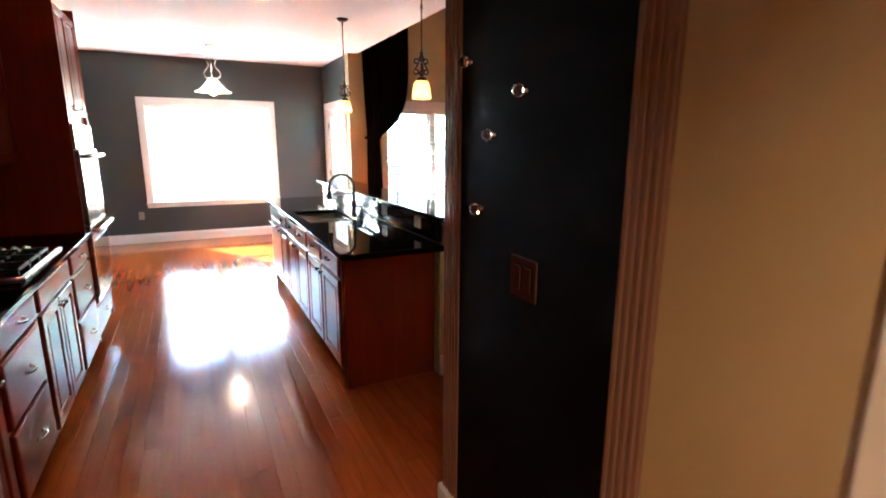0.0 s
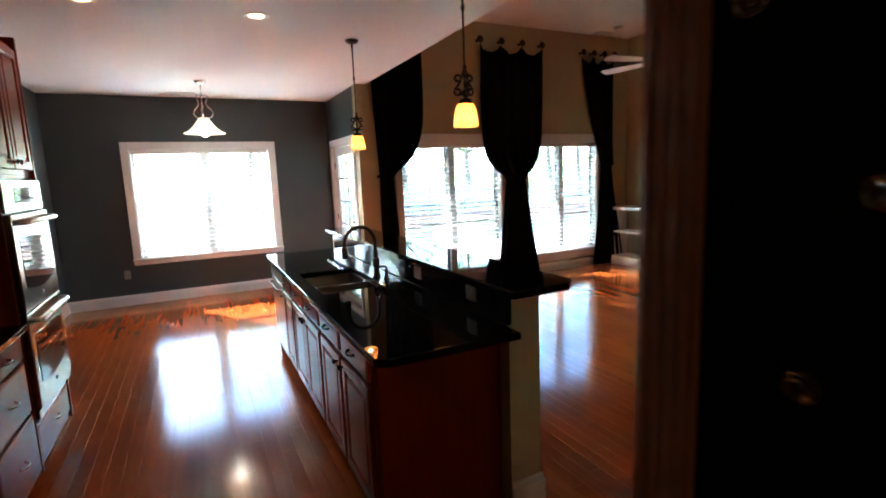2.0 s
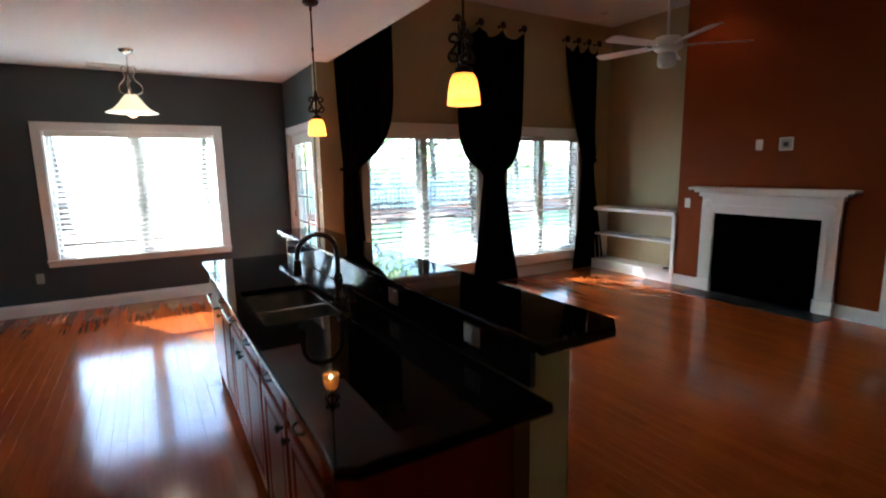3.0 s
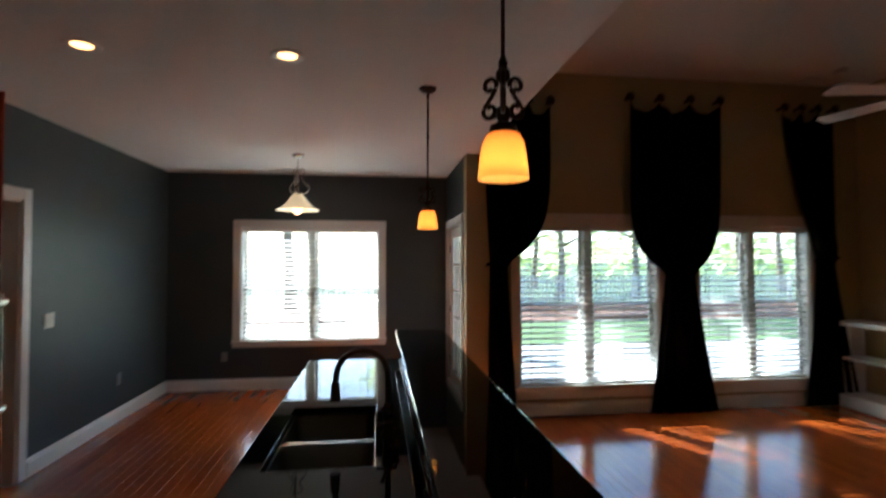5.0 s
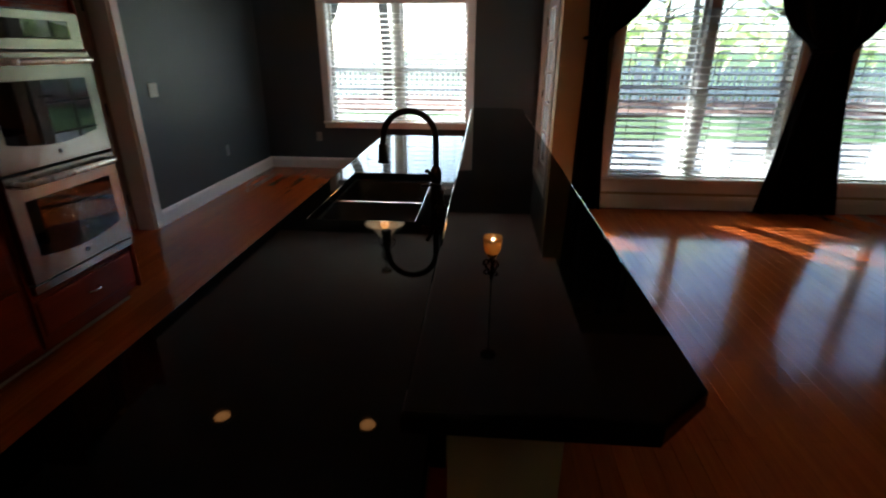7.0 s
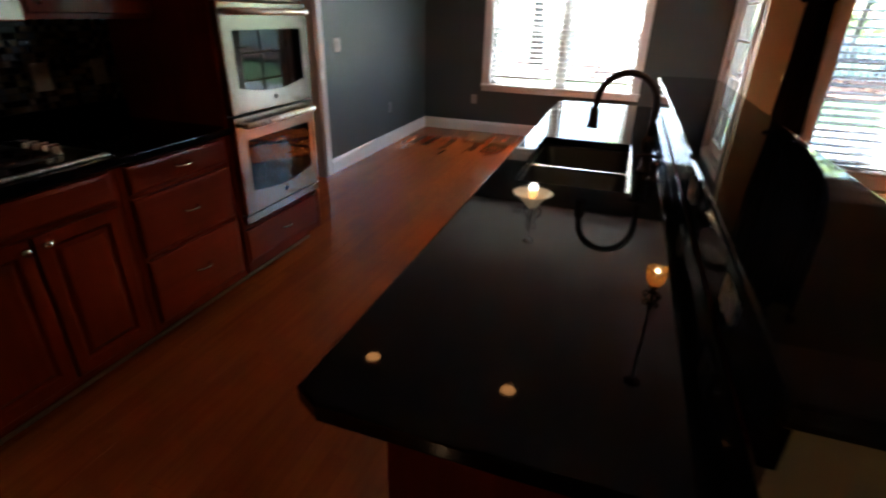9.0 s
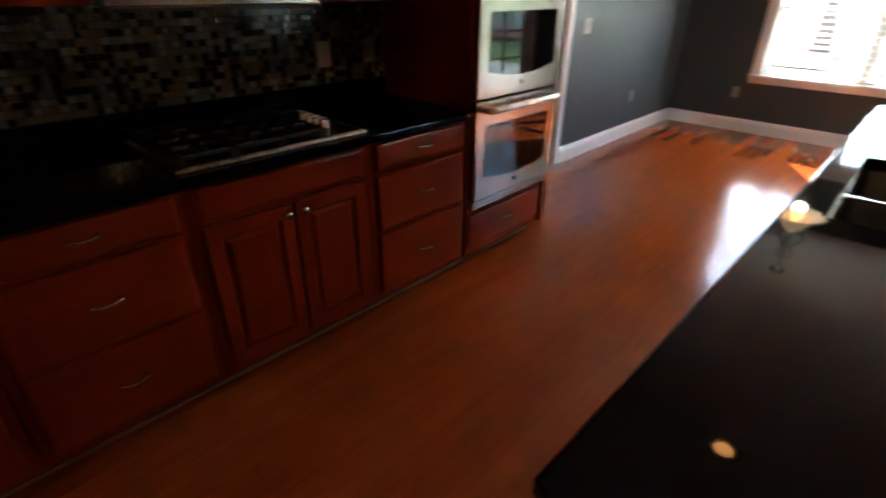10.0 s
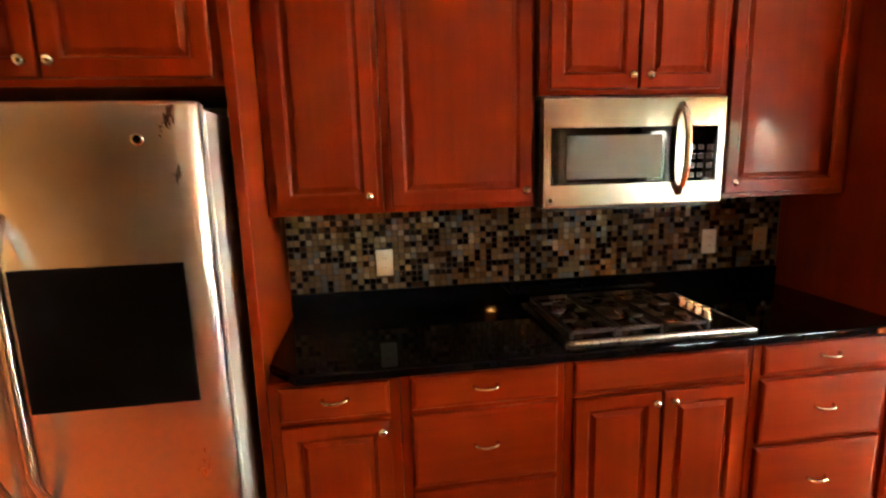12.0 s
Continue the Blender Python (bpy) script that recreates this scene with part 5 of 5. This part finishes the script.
def tree(x, y, height, crown_r, crown_z, seed, leaves=1700, lean=0.0, label="tall broadleaf tree in fresh green leaf"):
    """A tapered trunk with limbs, and a crown of many small leaf sprays in uneven clumps."""
    rnd = random.Random(seed)
    t = thing("tree", label, "tree", (x, y, -0.32), group="garden trees")
    pts = [(lean * (1 - k / 9) ** 2 + 0.12 * math.sin(k * 0.9 + seed), 0.12 * math.cos(k * 0.7 + seed), height * k / 9) for k in range(10)]
    bm = tube(pts, 0.20, 9, taper=[1.35 if k == 0 else 1.05 - 0.095 * k for k in range(10)])
    tips = []
    for k in range(16):
        h = crown_z - crown_r * 0.5 + rnd.random() * (height - crown_z + crown_r * 0.4)
        h = min(h, height * 0.96)
        a = rnd.random() * 6.283
        ln = crown_r * (0.55 + 0.5 * rnd.random())
        e = (ln * math.cos(a), ln * math.sin(a), h + ln * 0.45)
        tube([(0, 0, h), (e[0] * 0.5, e[1] * 0.5, h + ln * 0.16), e], 0.06, 5, bm, taper=[1.2, 0.8, 0.3])
        tips.append(e)
    part("trunk", bm, BARK, t)
    verts, faces = [], []
    clumps = [(Vector(e) + Vector((rnd.gauss(0, 0.5), rnd.gauss(0, 0.5), rnd.gauss(0, 0.4))), 0.5 + 0.7 * rnd.random()) for e in tips for _ in range(3)]
    for k in range(leaves):
        c, r = clumps[k % len(clumps)]
        p = c + Vector((rnd.gauss(0, 1), rnd.gauss(0, 1), rnd.gauss(0, 0.7))) * r * 0.62
        u = Vector((rnd.gauss(0, 1), rnd.gauss(0, 1), rnd.gauss(0, 1))).normalized()
        w = u.orthogonal().normalized()
        s = 0.13 + 0.13 * rnd.random()
        i = len(verts)
        verts += [p - u * s, p + w * s * 0.5, p + u * s, p - w * s * 0.5]
        faces.append((i, i + 1, i + 2, i + 3))
    me = bpy.data.meshes.new("crown")
    me.from_pydata([tuple(v) for v in verts], [], faces)
    me.materials.append(LEAF)
    o = new("crown", me)
    o.parent = t


# (0.2, 15.5) and (-8.0, 15.6) are unseen, added to keep sun off the floor
for i, (tx, ty, th, cr, cz) in enumerate(((-9, 27, 7.5, 2.8, 4.0), (5.6, 27, 7.5, 2.8, 4.0), (7.5, 25, 8, 2.9, 4.0), (11.5, 23, 7.5, 2.8, 3.6), (16.5, 25, 9, 3.2, 4.5), (22, 24, 9, 3.2, 4.5), (28, 28, 11, 3.6, 5.5), (5.0, 33, 10, 3.4, 5.0), (13.5, 33, 10, 3.4, 5.0), (0.2, 15.5, 13.0, 3.0, 10.8), (-8.0, 15.6, 9.6, 1.5, 7.6), (-0.7, 18.0, 13.5, 1.9, 11.4))):
    # the lean bends the taller shade tree's trunk out of view
    tree(tx, ty, th, cr, cz, i + 3, (7000 if cr > 2 else 1500) if cz > 8 else (4500 if ty < 16 else 800), -3.6 if cz > 8 and cr > 2 else 0.0)


def far_woods():
    rnd = random.Random(5)
    verts, faces = [], []
    for k in range(1000):
        x = rnd.uniform(10, 90)
        y = 52 + rnd.random() * 10
        top = 6.5 + 2 * math.sin(x * 0.21) + 2 * math.sin(x * 0.63 + 1)
        p = Vector((x, y, -0.3 + top * rnd.random() ** 0.8))
        u = Vector((rnd.gauss(0, 1), rnd.gauss(0, 0.5), rnd.gauss(0, 1))).normalized()
        w = u.orthogonal().normalized()
        s = 0.5 + 0.5 * rnd.random()
        i = len(verts)
        verts += [p - u * s, p + w * s * 0.6, p + u * s, p - w * s * 0.6]
        faces.append((i, i + 1, i + 2, i + 3))
    me = bpy.data.meshes.new("far_woods")
    me.from_pydata([tuple(v) for v in verts], [], faces)
    me.materials.append(LEAF)
    tagged(new("far_woods", me), "distant green woods behind the gardens", "woods", kind="stuff")


far_woods()

# ---- mosaic backsplash ----
PALETTE = mosaic("mosaic_glass", [(0.13, 0.085, 0.038), (0.016, 0.010, 0.006), (0.23, 0.19, 0.13), (0.05, 0.028, 0.012), (0.11, 0.115, 0.11), (0.005, 0.0045, 0.0045), (0.17, 0.12, 0.06)])
grout = tagged(part("backsplash", box(0.0005, 0.006, -1.0, 1.374, 1.0105, 1.3885), mat("dark_grout", (0.05, 0.04, 0.03), 0.8, grain=0.3)), "brown and black glass mosaic backsplash", "backsplash", kind="structure")
tile_meshes = [mesh_of("tile", box(0, 0.0045, 0.0012, 0.0252, 0.0012, 0.0252, 0.0012), m) for m in PALETTE]
rnd = random.Random(11)
rest = {}
P0 = 0.0266
count = 0
for i in range(int(2.374 / P0)):
    for j in range(int(0.378 / P0)):
        y, z = -1.0 + i * P0, 1.0115 + j * P0
        k = rnd.choice((0, 0, 1, 1, 2, 3, 4, 5, 6, 6))
        if 0.18 < y < 0.66 and count < 300:
            o = new("tile", tile_meshes[k])
            o.parent = grout
            o.matrix_basis = pose(0.006, y, z)
            count += 1
        else:
            rest.setdefault(k, []).append((y, z))
verts, faces, mats = [], [], []
for k, cells in rest.items():
    for y, z in cells:
        i = len(verts)
        a, e = 0.0012, 0.0024
        b0, c0 = P0 - 0.0014, P0 - 0.0026
        verts += [(0.006, y + a, z + a), (0.006, y + b0, z + a), (0.006, y + b0, z + b0), (0.006, y + a, z + b0),
                  (0.0105, y + e, z + e), (0.0105, y + c0, z + e), (0.0105, y + c0, z + c0), (0.0105, y + e, z + c0)]
        for f in ((4, 5, 6, 7), (0, 1, 5, 4), (1, 2, 6, 5), (2, 3, 7, 6), (3, 0, 4, 7)):
            faces.append(tuple(i + q for q in f))
            mats.append(k)
me = bpy.data.meshes.new("tile_field")
me.from_pydata(verts, [], faces)
for m in PALETTE:
    me.materials.append(m)
me.polygons.foreach_set("material_index", mats)
o = new("tile_field", me)
o.parent = grout
o["kind"] = "stuff"

# ---- floor planks ----
PW = 0.083
plank_meshes = {}


def plank_mesh(length):
    key = round(length, 2)
    if key not in plank_meshes:
        bm = bm_new()
        b, w, l = 0.0007, PW - 0.0006, key - 0.0008
        lo = [bm.verts.new(p) for p in ((0, 0, -0.010), (w, 0, -0.010), (w, l, -0.010), (0, l, -0.010))]
        mi = [bm.verts.new(p) for p in ((0, 0, -b), (w, 0, -b), (w, l, -b), (0, l, -b))]
        hi = [bm.verts.new(p) for p in ((b, b, 0), (w - b, b, 0), (w - b, l - b, 0), (b, l - b, 0))]
        for r0, r1 in ((lo, mi), (mi, hi)):
            for k in range(4):
                bm.faces.new((r0[k], r0[(k + 1) % 4], r1[(k + 1) % 4], r1[k]))
        bm.faces.new(hi)
        plank_meshes[key] = mesh_of("plank", bm, PLANK)
    return plank_meshes[key]


rnd = random.Random(21)
LENGTHS = (0.6, 0.8, 1.0, 1.2, 1.5)
pv, pf = [], []
placed = 0
near = [(c, 0.62 <= -1.5 + c * PW <= 3.4) for c in range(int((XB + 1.5) / PW))]
for c, close in near:
    x = -1.5 + c * PW
    if x < -0.12:
        lo_y, hi_y = 1.9, 3.9
    else:
        lo_y, hi_y = (SOUTH if x < 2.12 else -1.5), (YN if x < XR - PW * 0.5 else YL)
    y = lo_y - rnd.random() * 0.6
    while y < hi_y:
        l = rnd.choice(LENGTHS)
        a, b = max(y, lo_y), min(y + l, hi_y)
        y += l
        if b - a < 0.05:
            continue
        if close and placed < 300 and a >= -2.6:
            o = new("plank", plank_mesh(b - a))
            o.parent = FLOOR
            o.matrix_basis = pose(x, a, -0.0003 * rnd.random())
            placed += 1
        else:
            i = len(pv)
            e, w, dz = 0.0007, PW - 0.0006, -0.0003 * rnd.random()
            l2 = b - 0.0008
            pv += [(x, a, -0.012), (x + w, a, -0.012), (x + w, l2, -0.012), (x, l2, -0.012),
                   (x, a, dz - e), (x + w, a, dz - e), (x + w, l2, dz - e), (x, l2, dz - e),
                   (x + e, a + e, dz), (x + w - e, a + e, dz), (x + w - e, l2 - e, dz), (x + e, l2 - e, dz)]
            for r in (0, 4):
                for k in range(4):
                    pf.append((i + r + k, i + r + (k + 1) % 4, i + r + 4 + (k + 1) % 4, i + r + 4 + k))
            pf.append((i + 8, i + 9, i + 10, i + 11))
me = bpy.data.meshes.new("plank_field")
me.from_pydata(pv, [], pf)
me.materials.append(PLANK_REST)
o = new("plank_field", me)
o.parent = FLOOR
o["kind"] = "stuff"
